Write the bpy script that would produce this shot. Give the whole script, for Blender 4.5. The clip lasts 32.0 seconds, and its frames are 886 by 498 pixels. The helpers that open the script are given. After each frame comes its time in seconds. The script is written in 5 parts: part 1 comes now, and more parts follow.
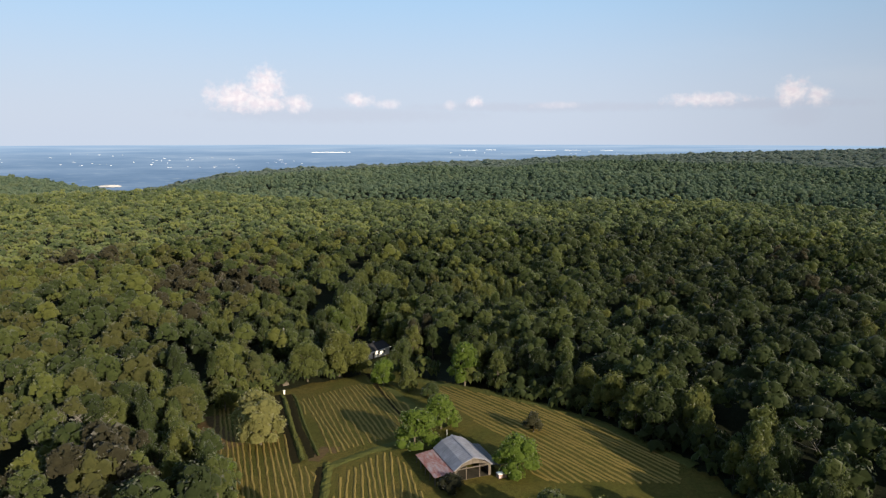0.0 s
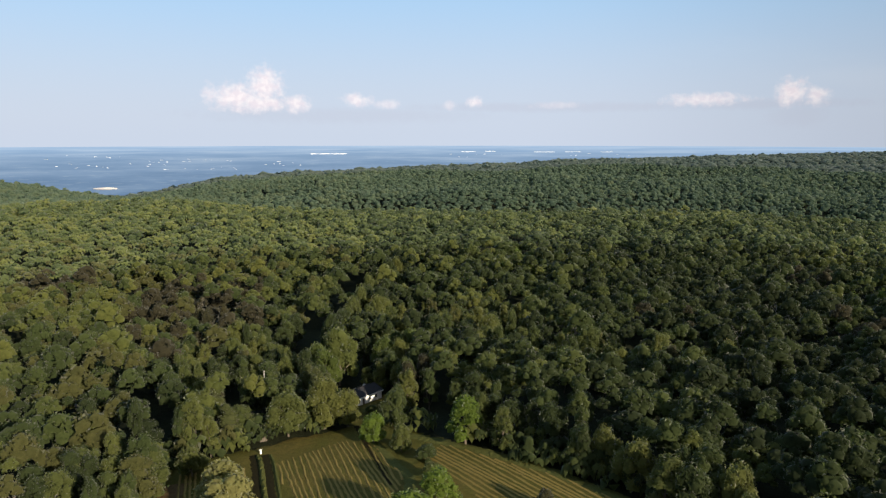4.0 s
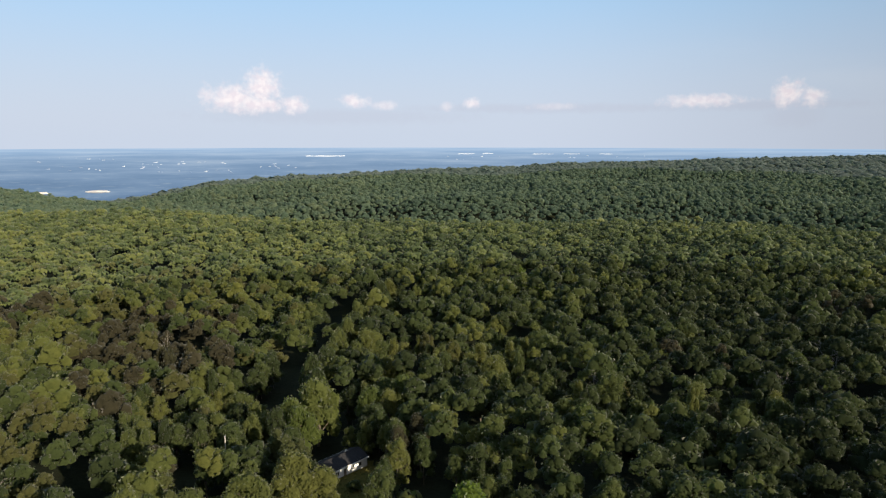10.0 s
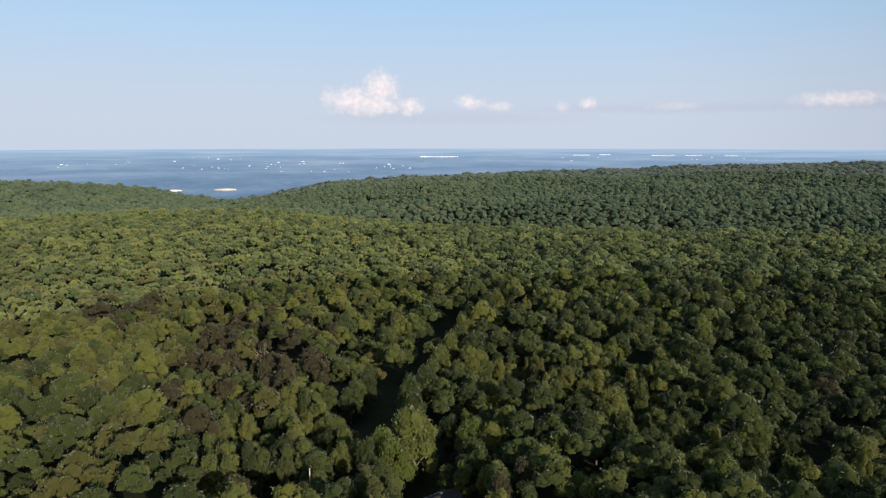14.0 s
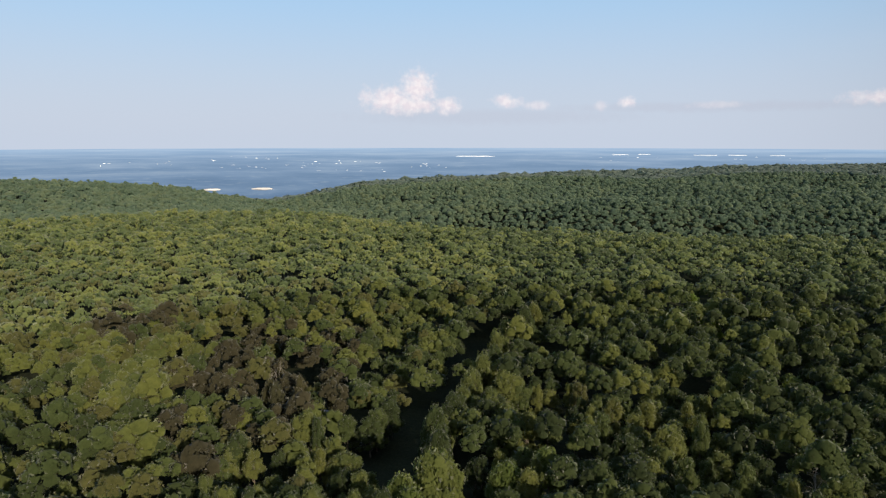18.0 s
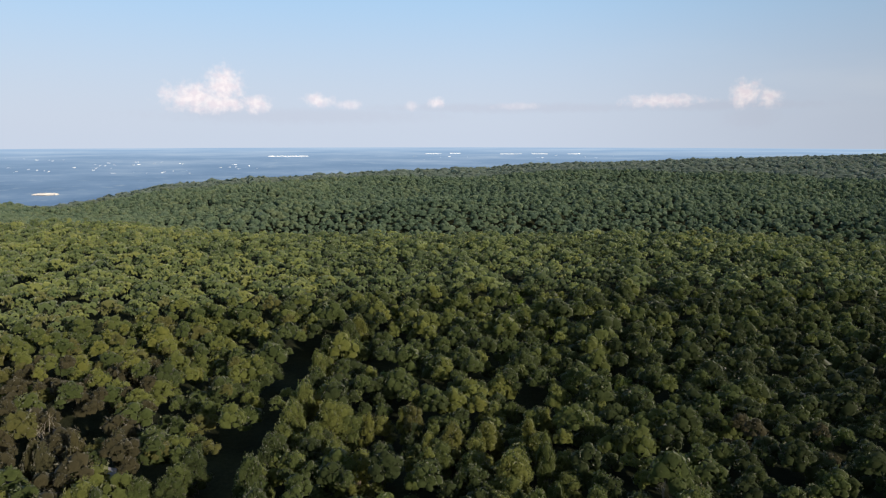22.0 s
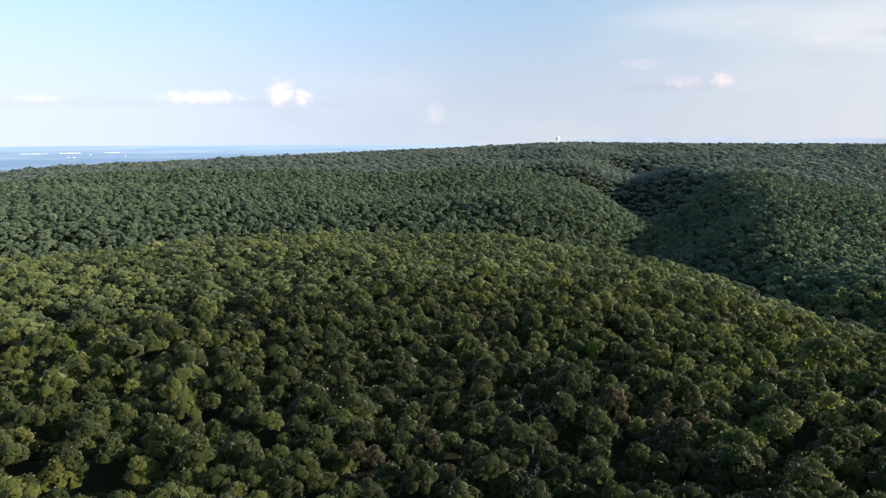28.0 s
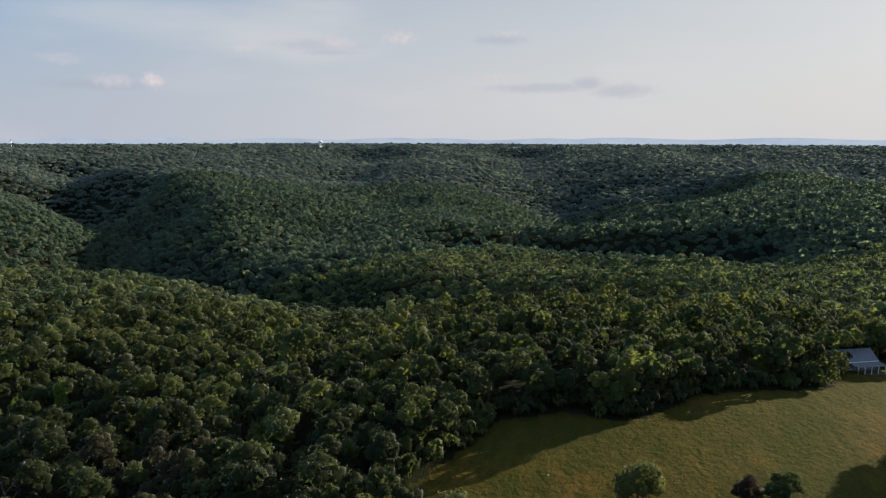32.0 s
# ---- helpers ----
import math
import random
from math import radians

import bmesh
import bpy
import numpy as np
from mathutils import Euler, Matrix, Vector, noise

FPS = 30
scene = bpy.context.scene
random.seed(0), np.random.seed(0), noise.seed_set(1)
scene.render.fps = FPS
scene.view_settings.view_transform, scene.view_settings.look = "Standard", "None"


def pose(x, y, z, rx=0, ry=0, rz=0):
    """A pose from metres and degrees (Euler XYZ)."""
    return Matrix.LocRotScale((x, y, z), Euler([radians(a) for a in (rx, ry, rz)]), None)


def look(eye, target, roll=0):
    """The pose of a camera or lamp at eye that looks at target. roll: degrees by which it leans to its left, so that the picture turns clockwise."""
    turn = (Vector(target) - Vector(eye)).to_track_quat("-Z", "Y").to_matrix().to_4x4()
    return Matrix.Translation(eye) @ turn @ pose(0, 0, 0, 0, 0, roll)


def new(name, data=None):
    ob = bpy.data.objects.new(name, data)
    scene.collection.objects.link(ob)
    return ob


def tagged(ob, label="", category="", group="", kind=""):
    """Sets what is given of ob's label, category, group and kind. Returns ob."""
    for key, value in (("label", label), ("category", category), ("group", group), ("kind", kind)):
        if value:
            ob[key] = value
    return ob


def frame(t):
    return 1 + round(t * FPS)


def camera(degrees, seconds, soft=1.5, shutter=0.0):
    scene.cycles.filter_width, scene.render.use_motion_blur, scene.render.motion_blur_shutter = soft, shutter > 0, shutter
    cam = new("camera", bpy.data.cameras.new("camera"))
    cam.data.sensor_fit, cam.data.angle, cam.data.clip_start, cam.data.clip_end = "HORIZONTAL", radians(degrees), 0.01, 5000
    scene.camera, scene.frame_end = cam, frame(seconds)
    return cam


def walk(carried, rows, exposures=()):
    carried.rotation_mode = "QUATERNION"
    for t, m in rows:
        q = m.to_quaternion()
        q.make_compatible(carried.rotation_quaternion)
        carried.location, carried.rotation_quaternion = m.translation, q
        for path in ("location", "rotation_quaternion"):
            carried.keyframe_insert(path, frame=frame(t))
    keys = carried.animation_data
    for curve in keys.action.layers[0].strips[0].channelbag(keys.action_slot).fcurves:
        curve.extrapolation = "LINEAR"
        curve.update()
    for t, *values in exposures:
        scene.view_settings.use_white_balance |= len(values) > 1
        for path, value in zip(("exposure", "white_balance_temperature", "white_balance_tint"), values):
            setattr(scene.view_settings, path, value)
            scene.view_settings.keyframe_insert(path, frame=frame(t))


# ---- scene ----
def aim(x, y, z, yaw, pitch):
    """yaw: degrees to the right of +y; pitch: degrees up."""
    return pose(x, y, z, 90 + pitch, 0, -yaw)


cam = camera(64.6, 32.0, soft=1.3)
PATH = [
    (0.0, -0.00, 0.00, 79.00, -0.000, -9.074),
    (0.5, 0.06, 3.58, 79.88, -0.006, -9.066),
    (1.0, 0.12, 7.13, 80.76, -0.016, -9.065),
    (1.5, 0.19, 10.66, 81.64, -0.012, -9.066),
    (2.0, 0.27, 14.17, 82.54, -0.010, -9.063),
    (2.5, 0.35, 17.65, 83.43, 0.001, -9.059),
    (3.0, 0.40, 21.08, 84.31, 0.040, -9.064),
    (3.5, 0.44, 24.48, 85.20, 0.044, -9.062),
    (5.5, 0.59, 38.01, 88.82, 0.111, -9.054),
    (6.0, 0.63, 41.40, 89.60, 0.114, -9.025),
    (6.5, 0.66, 44.83, 90.20, 0.131, -9.018),
    (7.0, 0.69, 48.27, 90.56, 0.154, -9.017),
    (7.5, 0.71, 51.71, 90.73, 0.180, -9.002),
    (8.0, 0.70, 55.12, 90.77, 0.211, -8.987),
    (8.5, 0.68, 58.55, 90.79, 0.233, -8.975),
    (9.0, 0.64, 62.00, 90.81, 0.252, -8.977),
    (9.5, 0.62, 65.43, 90.83, 0.262, -8.979),
    (10.0, 0.61, 68.84, 90.86, 0.267, -8.973),
    (10.5, 0.56, 72.23, 90.89, 0.273, -8.967),
    (11.0, 0.47, 75.59, 90.93, 0.270, -8.966),
    (11.5, 0.34, 78.94, 91.00, -1.297, -8.968),
    (12.0, 0.20, 82.25, 91.05, -4.365, -8.937),
    (12.5, 0.07, 85.52, 91.05, -6.307, -8.919),
    (13.0, -0.00, 88.73, 91.03, -7.849, -8.912),
    (13.5, -0.07, 91.87, 91.06, -8.689, -8.911),
    (14.0, -0.22, 94.99, 91.15, -8.910, -8.905),
    (14.5, -0.46, 98.17, 91.23, -9.148, -8.909),
    (16.5, -1.73, 111.51, 91.60, -11.449, -8.933),
    (17.0, -2.14, 114.92, 91.68, -11.807, -8.952),
    (17.5, -2.61, 118.40, 91.78, -11.877, -8.959),
    (18.0, -3.12, 121.87, 91.85, -11.880, -8.968),
    (18.5, -3.67, 125.28, 91.87, -11.887, -8.983),
    (19.0, -4.21, 128.63, 91.86, -11.894, -8.966),
    (19.5, -4.68, 131.96, 91.87, -11.559, -8.980),
    (20.0, -5.12, 135.28, 91.90, -10.038, -8.996),
    (20.5, -5.56, 138.61, 91.90, -7.341, -9.011),
    (21.0, -6.01, 141.98, 91.86, -4.135, -9.018),
    (21.5, -6.46, 145.37, 91.79, -0.413, -9.023),
    (22.0, -6.84, 148.77, 91.76, 3.097, -9.013),
    (22.5, -7.14, 152.15, 91.79, 6.318, -9.044),
    (23.0, -7.34, 155.47, 91.83, 8.669, -9.064),
    (23.5, -7.44, 158.72, 91.92, 10.331, -9.093),
    (24.0, -7.43, 161.88, 92.05, 11.659, -9.099),
    (24.5, -7.24, 164.95, 92.27, 13.223, -9.112),
    (26.5, -5.38, 176.62, 93.60, 21.896, -9.200),
    (27.0, -4.69, 179.49, 93.85, 27.910, -9.231),
    (27.5, -3.81, 182.25, 93.99, 33.059, -9.249),
    (28.0, -2.82, 184.78, 94.06, 38.721, -9.251),
    (28.5, -1.76, 187.13, 94.14, 44.864, -9.257),
    (29.0, -0.59, 189.31, 94.21, 51.069, -9.251),
    (29.5, 0.74, 191.30, 94.26, 57.090, -9.244),
    (30.0, 2.19, 193.12, 94.28, 62.796, -9.233),
    (30.5, 3.71, 194.84, 94.30, 67.957, -9.214),
    (31.0, 5.34, 196.44, 94.31, 72.933, -9.216),
    (31.5, 7.07, 197.90, 94.28, 77.563, -9.230),
    (32.0, 8.84, 199.28, 94.20, 81.960, -9.209),
]
walk(cam, [(t, aim(x, y, z, yaw, pitch)) for t, x, y, z, yaw, pitch in PATH],
     exposures=[(0, 1.07, 6500, 10), (14, 1.01, 6500, 10), (19, 0.96, 6500, 10), (22, 1.03, 6500, 10), (24, 1.21, 6490, 10), (27, 1.41, 6470, 10), (29, 1.63, 6440, 10), (31.2, 1.64, 6440, 10), (32, 1.07, 6440, 10)])

# ---------------------------------------------------------------- light
SUN_AZ, SUN_EL = 142.0, 18.0   # degrees clockwise from +y, degrees up


def build_world():
    world = bpy.data.worlds.new("sky")
    scene.world = world
    world.use_nodes = True
    nt = world.node_tree
    nt.nodes.clear()
    N, L = nt.nodes.new, nt.links.new

    def val(op, a, b=None, c=None):
        n = N("ShaderNodeMath")
        n.operation = op
        for i, v in enumerate((a, b, c)):
            if v is None:
                continue
            if isinstance(v, (int, float)):
                n.inputs[i].default_value = v
            else:
                L(v, n.inputs[i])
        return n.outputs[0]

    def ramp(v, lo, hi):
        n = N("ShaderNodeMapRange")
        n.interpolation_type = "SMOOTHSTEP"
        n.inputs[1].default_value, n.inputs[2].default_value = lo, hi
        L(v, n.inputs[0])
        return n.outputs[0]

    def mix(fac, a, b):
        n = N("ShaderNodeMix")
        n.data_type = "RGBA"
        if isinstance(fac, (int, float)):
            n.inputs[0].default_value = fac
        else:
            L(fac, n.inputs[0])
        for i, v in ((6, a), (7, b)):
            if isinstance(v, tuple):
                n.inputs[i].default_value = (*v, 1)
            else:
                L(v, n.inputs[i])
        return n.outputs[2]

    sky = N("ShaderNodeTexSky")
    sky.sky_type, sky.sun_disc = "NISHITA", False
    sky.sun_elevation, sky.sun_rotation = radians(SUN_EL), radians(SUN_AZ)
    sky.air_density, sky.dust_density, sky.ozone_density = 1.0, 1.2, 1.5
    coord = N("ShaderNodeTexCoord")
    sep = N("ShaderNodeSeparateXYZ")
    L(coord.outputs["Generated"], sep.inputs[0])
    az = val("MULTIPLY", val("ARCTAN2", sep.outputs[0], sep.outputs[1]), 180 / math.pi)
    el = val("MULTIPLY", val("ARCSINE", sep.outputs[2]), 180 / math.pi)
    scaled = N("ShaderNodeVectorMath")
    scaled.operation = "SCALE"
    L(sky.outputs[0], scaled.inputs[0])
    scaled.inputs["Scale"].default_value = 0.13
    base = scaled.outputs[0]

    # haze near the horizon and a bright veil of thin cloud on the sun's side
    sunward = val("COSINE", val("MULTIPLY", val("SUBTRACT", az, SUN_AZ), math.pi / 180))
    low = val("SUBTRACT", 1.0, ramp(el, -1.0, 20.0))
    haze = mix(ramp(sunward, -0.45, 0.9), (0.54, 0.63, 0.76), (1.0, 0.985, 0.97))
    col = mix(val("MULTIPLY", low, 0.90), base, haze)
    deep = mix(ramp(el, 0.5, 14.0), (0.605, 0.672, 0.800), (0.37, 0.63, 0.93))
    col = mix(val("MULTIPLY", val("SUBTRACT", 1.0, ramp(sunward, -0.2, 0.8)), 0.75), col, deep)
    pos = N("ShaderNodeCombineXYZ")
    L(az, pos.inputs[0])
    L(el, pos.inputs[1])

    # a pale lilac sheet of high cloud on the sun's side, and thin veil streaks
    col = mix(val("MULTIPLY", ramp(sunward, -0.2, 0.6), 0.5), col, (0.77, 0.79, 0.85))
    streak = N("ShaderNodeTexNoise")
    streak.inputs["Scale"].default_value, streak.inputs["Detail"].default_value = 1.0, 6.0
    st = N("ShaderNodeMapping")
    st.inputs["Scale"].default_value = (0.035, 0.16, 1)
    st.inputs["Rotation"].default_value = (0, 0, 0.12)
    L(pos.outputs[0], st.inputs[0])
    L(st.outputs[0], streak.inputs["Vector"])
    veil = val("MULTIPLY", ramp(streak.outputs[0], 0.45, 0.72), ramp(sunward, -0.75, 0.6))
    col = mix(val("MULTIPLY", veil, 0.65), col, (0.93, 0.92, 0.92))

    # puffed clouds along the horizon: azimuth, elevation, half width, half height, strength
    puff = N("ShaderNodeTexNoise")
    puff.inputs["Scale"].default_value, puff.inputs["Detail"].default_value = 1.35, 8.0
    puff.inputs["Roughness"].default_value = 0.62
    L(pos.outputs[0], puff.inputs["Vector"])
    wob = val("MULTIPLY", val("SUBTRACT", puff.outputs[0], 0.5), 1.9)
    lit, grey = None, None
    for ca, ce, w, h, s in CLOUDS:
        m = N("ShaderNodeMapping")
        m.vector_type = "TEXTURE"
        m.inputs["Location"].default_value = (ca, ce, 0)
        m.inputs["Scale"].default_value = (w, h, 1)
        L(pos.outputs[0], m.inputs[0])
        ln = N("ShaderNodeVectorMath")
        ln.operation = "LENGTH"
        L(m.outputs[0], ln.inputs[0])
        d = val("SUBTRACT", val("SUBTRACT", 1.0, ln.outputs["Value"]), wob)
        one = val("MULTIPLY", ramp(d, -0.30, 0.86), s)
        lit = one if lit is None else val("MAXIMUM", lit, one)
    for ca, ce, w, h, s in BANKS:
        m = N("ShaderNodeMapping")
        m.vector_type = "TEXTURE"
        m.inputs["Location"].default_value = (ca, ce, 0)
        m.inputs["Scale"].default_value = (w, h, 1)
        L(pos.outputs[0], m.inputs[0])
        ln = N("ShaderNodeVectorMath")
        ln.operation = "LENGTH"
        L(m.outputs[0], ln.inputs[0])
        d = val("SUBTRACT", val("SUBTRACT", 1.0, ln.outputs["Value"]), val("MULTIPLY", wob, 0.5))
        one = val("MULTIPLY", ramp(d, -0.1, 0.8), s)
        grey = one if grey is None else val("MAXIMUM", grey, one)
    col = mix(grey, col, (0.55, 0.59, 0.70))
    body = N("ShaderNodeTexNoise")
    body.inputs["Scale"].default_value, body.inputs["Detail"].default_value = 2.2, 5.0
    L(pos.outputs[0], body.inputs["Vector"])
    puffed = mix(ramp(body.outputs[0], 0.38, 0.62), (0.87, 0.79, 0.84), (0.985, 0.91, 0.92))
    col = mix(lit, col, puffed)
    # the sky dims towards the sun's side to offset the rise in exposure there
    col = mix(val("MULTIPLY", ramp(az, 4.0, 50.0), 0.29), col, (0.0, 0.0, 0.0))
    bg = N("ShaderNodeBackground")
    L(col, bg.inputs[0])
    bg.inputs[1].default_value = SKY
    out = N("ShaderNodeOutputWorld")
    L(bg.outputs[0], out.inputs[0])


SKY = 0.50
CLOUDS = [(-16.0, 3.05, 2.5, 1.1, 0.95), (-13.9, 3.9, 1.5, 1.45, 0.95), (-14.4, 2.6, 2.6, 0.7, 0.9), (-11.6, 2.6, 1.2, 0.7, 0.85),
          (-6.8, 2.9, 1.2, 0.55, 0.8), (-4.4, 2.6, 1.2, 0.4, 0.5), (0.6, 2.5, 0.6, 0.4, 0.4), (2.6, 2.8, 0.6, 0.5, 0.8),
          (9.0, 2.5, 2.0, 0.3, 0.3), (20.2, 2.8, 3.2, 0.5, 0.75), (26.0, 3.2, 1.1, 1.0, 0.95), (27.6, 2.9, 0.9, 0.7, 0.8),
          (38.1, 1.7, 1.0, 0.9, 0.35), (57.3, 3.9, 1.6, 0.5, 0.45), (60.0, 4.0, 0.8, 0.6, 0.95),
          (73.6, 7.1, 1.6, 0.5, 0.5), (78.6, 7.6, 1.6, 0.6, 0.55), (66.5, 6.5, 1.4, 0.4, 0.3), (87.2, 7.8, 1.6, 0.35, 0.35), (86.5, 4.3, 2.0, 0.4, 0.35), (54.0, 5.3, 1.5, 0.4, 0.3)]
BANKS = [(-14.5, 2.2, 4.5, 1.3, 0.5), (-8.0, 1.7, 14.0, 0.8, 0.45), (9.0, 2.35, 16.0, 0.5, 0.55), (24.0, 2.4, 9.0, 0.5, 0.55), (26.5, 1.6, 2.5, 1.2, 0.4), (56.0, 3.6, 5.0, 0.5, 0.4),
         (72.0, 6.9, 4.5, 0.6, 0.4), (86.5, 7.4, 2.6, 0.5, 0.4), (90.0, 3.7, 6.0, 0.5, 0.4), (96.0, 3.4, 3.0, 0.7, 0.45), (93.4, 4.0, 1.6, 0.7, 0.5), (73.0, 6.4, 3.0, 0.35, 0.4)]
build_world()

sun_data = bpy.data.lights.new("sun", "SUN")
sun_data.energy, sun_data.angle, sun_data.color = 5.0, radians(0.6), (1.0, 0.85, 0.63)
sun = new("sun", sun_data)
sun.matrix_world = look((0, 0, 300), (-math.sin(radians(SUN_AZ)) * math.cos(radians(SUN_EL)) * 100,
                                      -math.cos(radians(SUN_AZ)) * math.cos(radians(SUN_EL)) * 100,
                                      300 - math.sin(radians(SUN_EL)) * 100))


# ---------------------------------------------------------------- materials
class Nodes:
    """A small wrapper that keeps node code short."""

    def __init__(self, name):
        self.mat = bpy.data.materials.new(name)
        self.mat.use_nodes = True
        self.t = self.mat.node_tree
        self.t.nodes.clear()
        self.out = self.t.nodes.new("ShaderNodeOutputMaterial")

    def n(self, kind, **sets):
        node = self.t.nodes.new("ShaderNode" + kind)
        for k, v in sets.items():
            node.inputs[k.replace("_", " ")].default_value = v
        return node

    def link(self, a, b):
        self.t.links.new(a, b)

    def pos(self, scale=(1, 1, 1), rot=(0, 0, 0), space="Object"):
        c = self.n("TexCoord")
        m = self.n("Mapping")
        m.inputs["Scale"].default_value = scale
        m.inputs["Rotation"].default_value = rot
        self.link(c.outputs[space], m.inputs[0])
        return m.outputs[0]

    def world(self):
        return self.n("NewGeometry").outputs["Position"]

    def noise(self, vec, scale, detail=4, rough=0.55):
        t = self.n("TexNoise", Scale=scale, Detail=detail, Roughness=rough)
        self.link(vec, t.inputs["Vector"])
        return t.outputs[0]

    def ramp(self, fac, *stops):
        r = self.n("ValToRGB")
        e = r.color_ramp.elements
        while len(e) < len(stops):
            e.new(0.5)
        for el, (p, c) in zip(e, stops):
            el.position, el.color = p, (*c, 1)
        self.link(fac, r.inputs[0])
        return r.outputs[0]

    def mix(self, fac, a, b, mode="MIX"):
        m = self.n("Mix")
        m.data_type, m.blend_type = "RGBA", mode
        for i, v in ((0, fac), (6, a), (7, b)):
            if isinstance(v, tuple):
                m.inputs[i].default_value = (*v, 1)
            elif isinstance(v, (int, float)):
                m.inputs[i].default_value = v
            else:
                self.link(v, m.inputs[i])
        return m.outputs[2]

    def math(self, op, a, b=0.0):
        m = self.n("Math")
        m.operation = op
        for i, v in enumerate((a, b)):
            if isinstance(v, (int, float)):
                m.inputs[i].default_value = v
            else:
                self.link(v, m.inputs[i])
        return m.outputs[0]

    def finish(self, color, rough=0.8, metal=0.0, bump=None, strength=0.3, distance=0.05, spec=0.3):
        p = self.n("BsdfPrincipled", Roughness=rough, Metallic=metal)
        p.inputs["Specular IOR Level"].default_value = spec
        if isinstance(color, tuple):
            p.inputs["Base Color"].default_value = (*color, 1)
        else:
            self.link(color, p.inputs["Base Color"])
        if bump is not None:
            b = self.n("Bump", Strength=strength, Distance=distance)
            self.link(bump, b.inputs["Height"])
            self.link(b.outputs[0], p.inputs["Normal"])
        self.link(p.outputs[0], self.out.inputs[0])
        return self.mat


def leaf_material(name, dark, mid, light, single=False, thin=0.66, sheen=0.12, vary=0.42, grain=1.2):
    """Foliage: a hue for each tree, a shade for each leaf clump, and a little light coming through."""
    k = Nodes(name)
    if single:
        tint = k.n("ObjectInfo").outputs["Random"]
    else:
        a = k.n("Attribute")
        a.attribute_name = "tint"
        tint = a.outputs["Fac"]
    tree = k.ramp(tint, (0.0, dark), (0.45, mid), (0.8, light), (0.95, tuple(c * f for c, f in zip(light, (1.06, 1.0, 0.95)))), (1.0, (0.052, 0.049, 0.030)))
    leaf = k.n("NewGeometry").outputs["Random Per Island"]
    col = k.mix(vary * 0.6, tree, k.ramp(leaf, (0.0, (0.62, 0.66, 0.65)), (1.0, (1.38, 1.36, 1.32))), "MULTIPLY")
    fine = k.noise(k.world(), grain * 0.45, 3, 0.7)
    col = k.mix(vary, col, k.ramp(fine, (0.32, (0.55, 0.60, 0.55)), (0.68, (1.45, 1.40, 1.32))), "MULTIPLY")
    p = k.n("BsdfDiffuse", Roughness=1.0)
    bump = k.n("Bump", Strength=0.7, Distance=0.55 / grain)
    k.link(k.noise(k.world(), grain * 1.15, 3, 0.7), bump.inputs["Height"])
    k.link(bump.outputs[0], p.inputs["Normal"])
    t = k.n("BsdfTranslucent")
    k.link(col, p.inputs[0])
    k.link(k.mix(1.0, col, (1.12, 1.12, 0.88), "MULTIPLY"), t.inputs[0])
    d = k.n("MixShader", Fac=thin)
    k.link(p.outputs[0], d.inputs[1])
    k.link(t.outputs[0], d.inputs[2])
    # waxy leaves shine where they are seen at a slant
    g = k.n("BsdfGlossy", Roughness=0.92)
    m = k.n("MixShader")
    k.link(k.math("MULTIPLY", k.n("Fresnel", IOR=1.42).outputs[0], sheen), m.inputs[0])
    k.link(d.outputs[0], m.inputs[1])
    k.link(g.outputs[0], m.inputs[2])
    k.link(m.outputs[0], k.out.inputs[0])
    return k.mat


LEAF = leaf_material("forest_leaves", (0.031, 0.044, 0.019), (0.060, 0.082, 0.030), (0.114, 0.132, 0.040))
# leaves turn paler and bluer with distance: haze put into their colours
LEAF_MID = leaf_material("forest_leaves_slight_haze", (0.046, 0.067, 0.034), (0.083, 0.114, 0.051), (0.138, 0.167, 0.063), thin=0.6, sheen=0.14, vary=0.36, grain=0.8)
LEAF_FAR_HAZE = leaf_material("far_hazed_leaves", (0.066, 0.106, 0.084), (0.092, 0.138, 0.102), (0.119, 0.165, 0.114), thin=0.66, sheen=0.08, vary=0.28, grain=0.5)
LEAF_BLUE_HAZE = leaf_material("distant_hazed_leaves", (0.076, 0.114, 0.109), (0.087, 0.125, 0.116), (0.098, 0.136, 0.122), thin=0.66, sheen=0.12, vary=0.2, grain=0.3)
LEAF_ONE = leaf_material("tree_leaves", (0.031, 0.044, 0.019), (0.060, 0.082, 0.030), (0.109, 0.126, 0.040), single=True)
LEAF_PALE = leaf_material("pale_leaves", (0.174, 0.175, 0.070), (0.193, 0.193, 0.077), (0.209, 0.205, 0.081), single=True)
LEAF_FRESH = leaf_material("fresh_leaves", (0.099, 0.146, 0.026), (0.112, 0.164, 0.030), (0.126, 0.182, 0.035), single=True)
LEAF_LIGHT = leaf_material("light_green_leaves", (0.081, 0.109, 0.029), (0.092, 0.122, 0.035), (0.104, 0.136, 0.040), single=True)
LEAF_PURPLE = leaf_material("purple_leaves", (0.028, 0.017, 0.019), (0.033, 0.019, 0.021), (0.038, 0.021, 0.023), single=True)
LEAF_PINE = leaf_material("pine_needles", (0.070, 0.083, 0.034), (0.078, 0.091, 0.037), (0.086, 0.100, 0.040), single=True)
LEAF_BROWN = leaf_material("brown_needles", (0.046, 0.048, 0.029), (0.056, 0.056, 0.031), (0.067, 0.064, 0.034), single=True)


def bark_material():
    k = Nodes("bark")
    v = k.pos((1, 1, 0.25))
    n = k.noise(v, 6, 6, 0.7)
    return k.finish(k.ramp(n, (0.3, (0.035, 0.029, 0.022)), (0.7, (0.125, 0.105, 0.08))), 0.9, bump=n, strength=0.6)


BARK = bark_material()


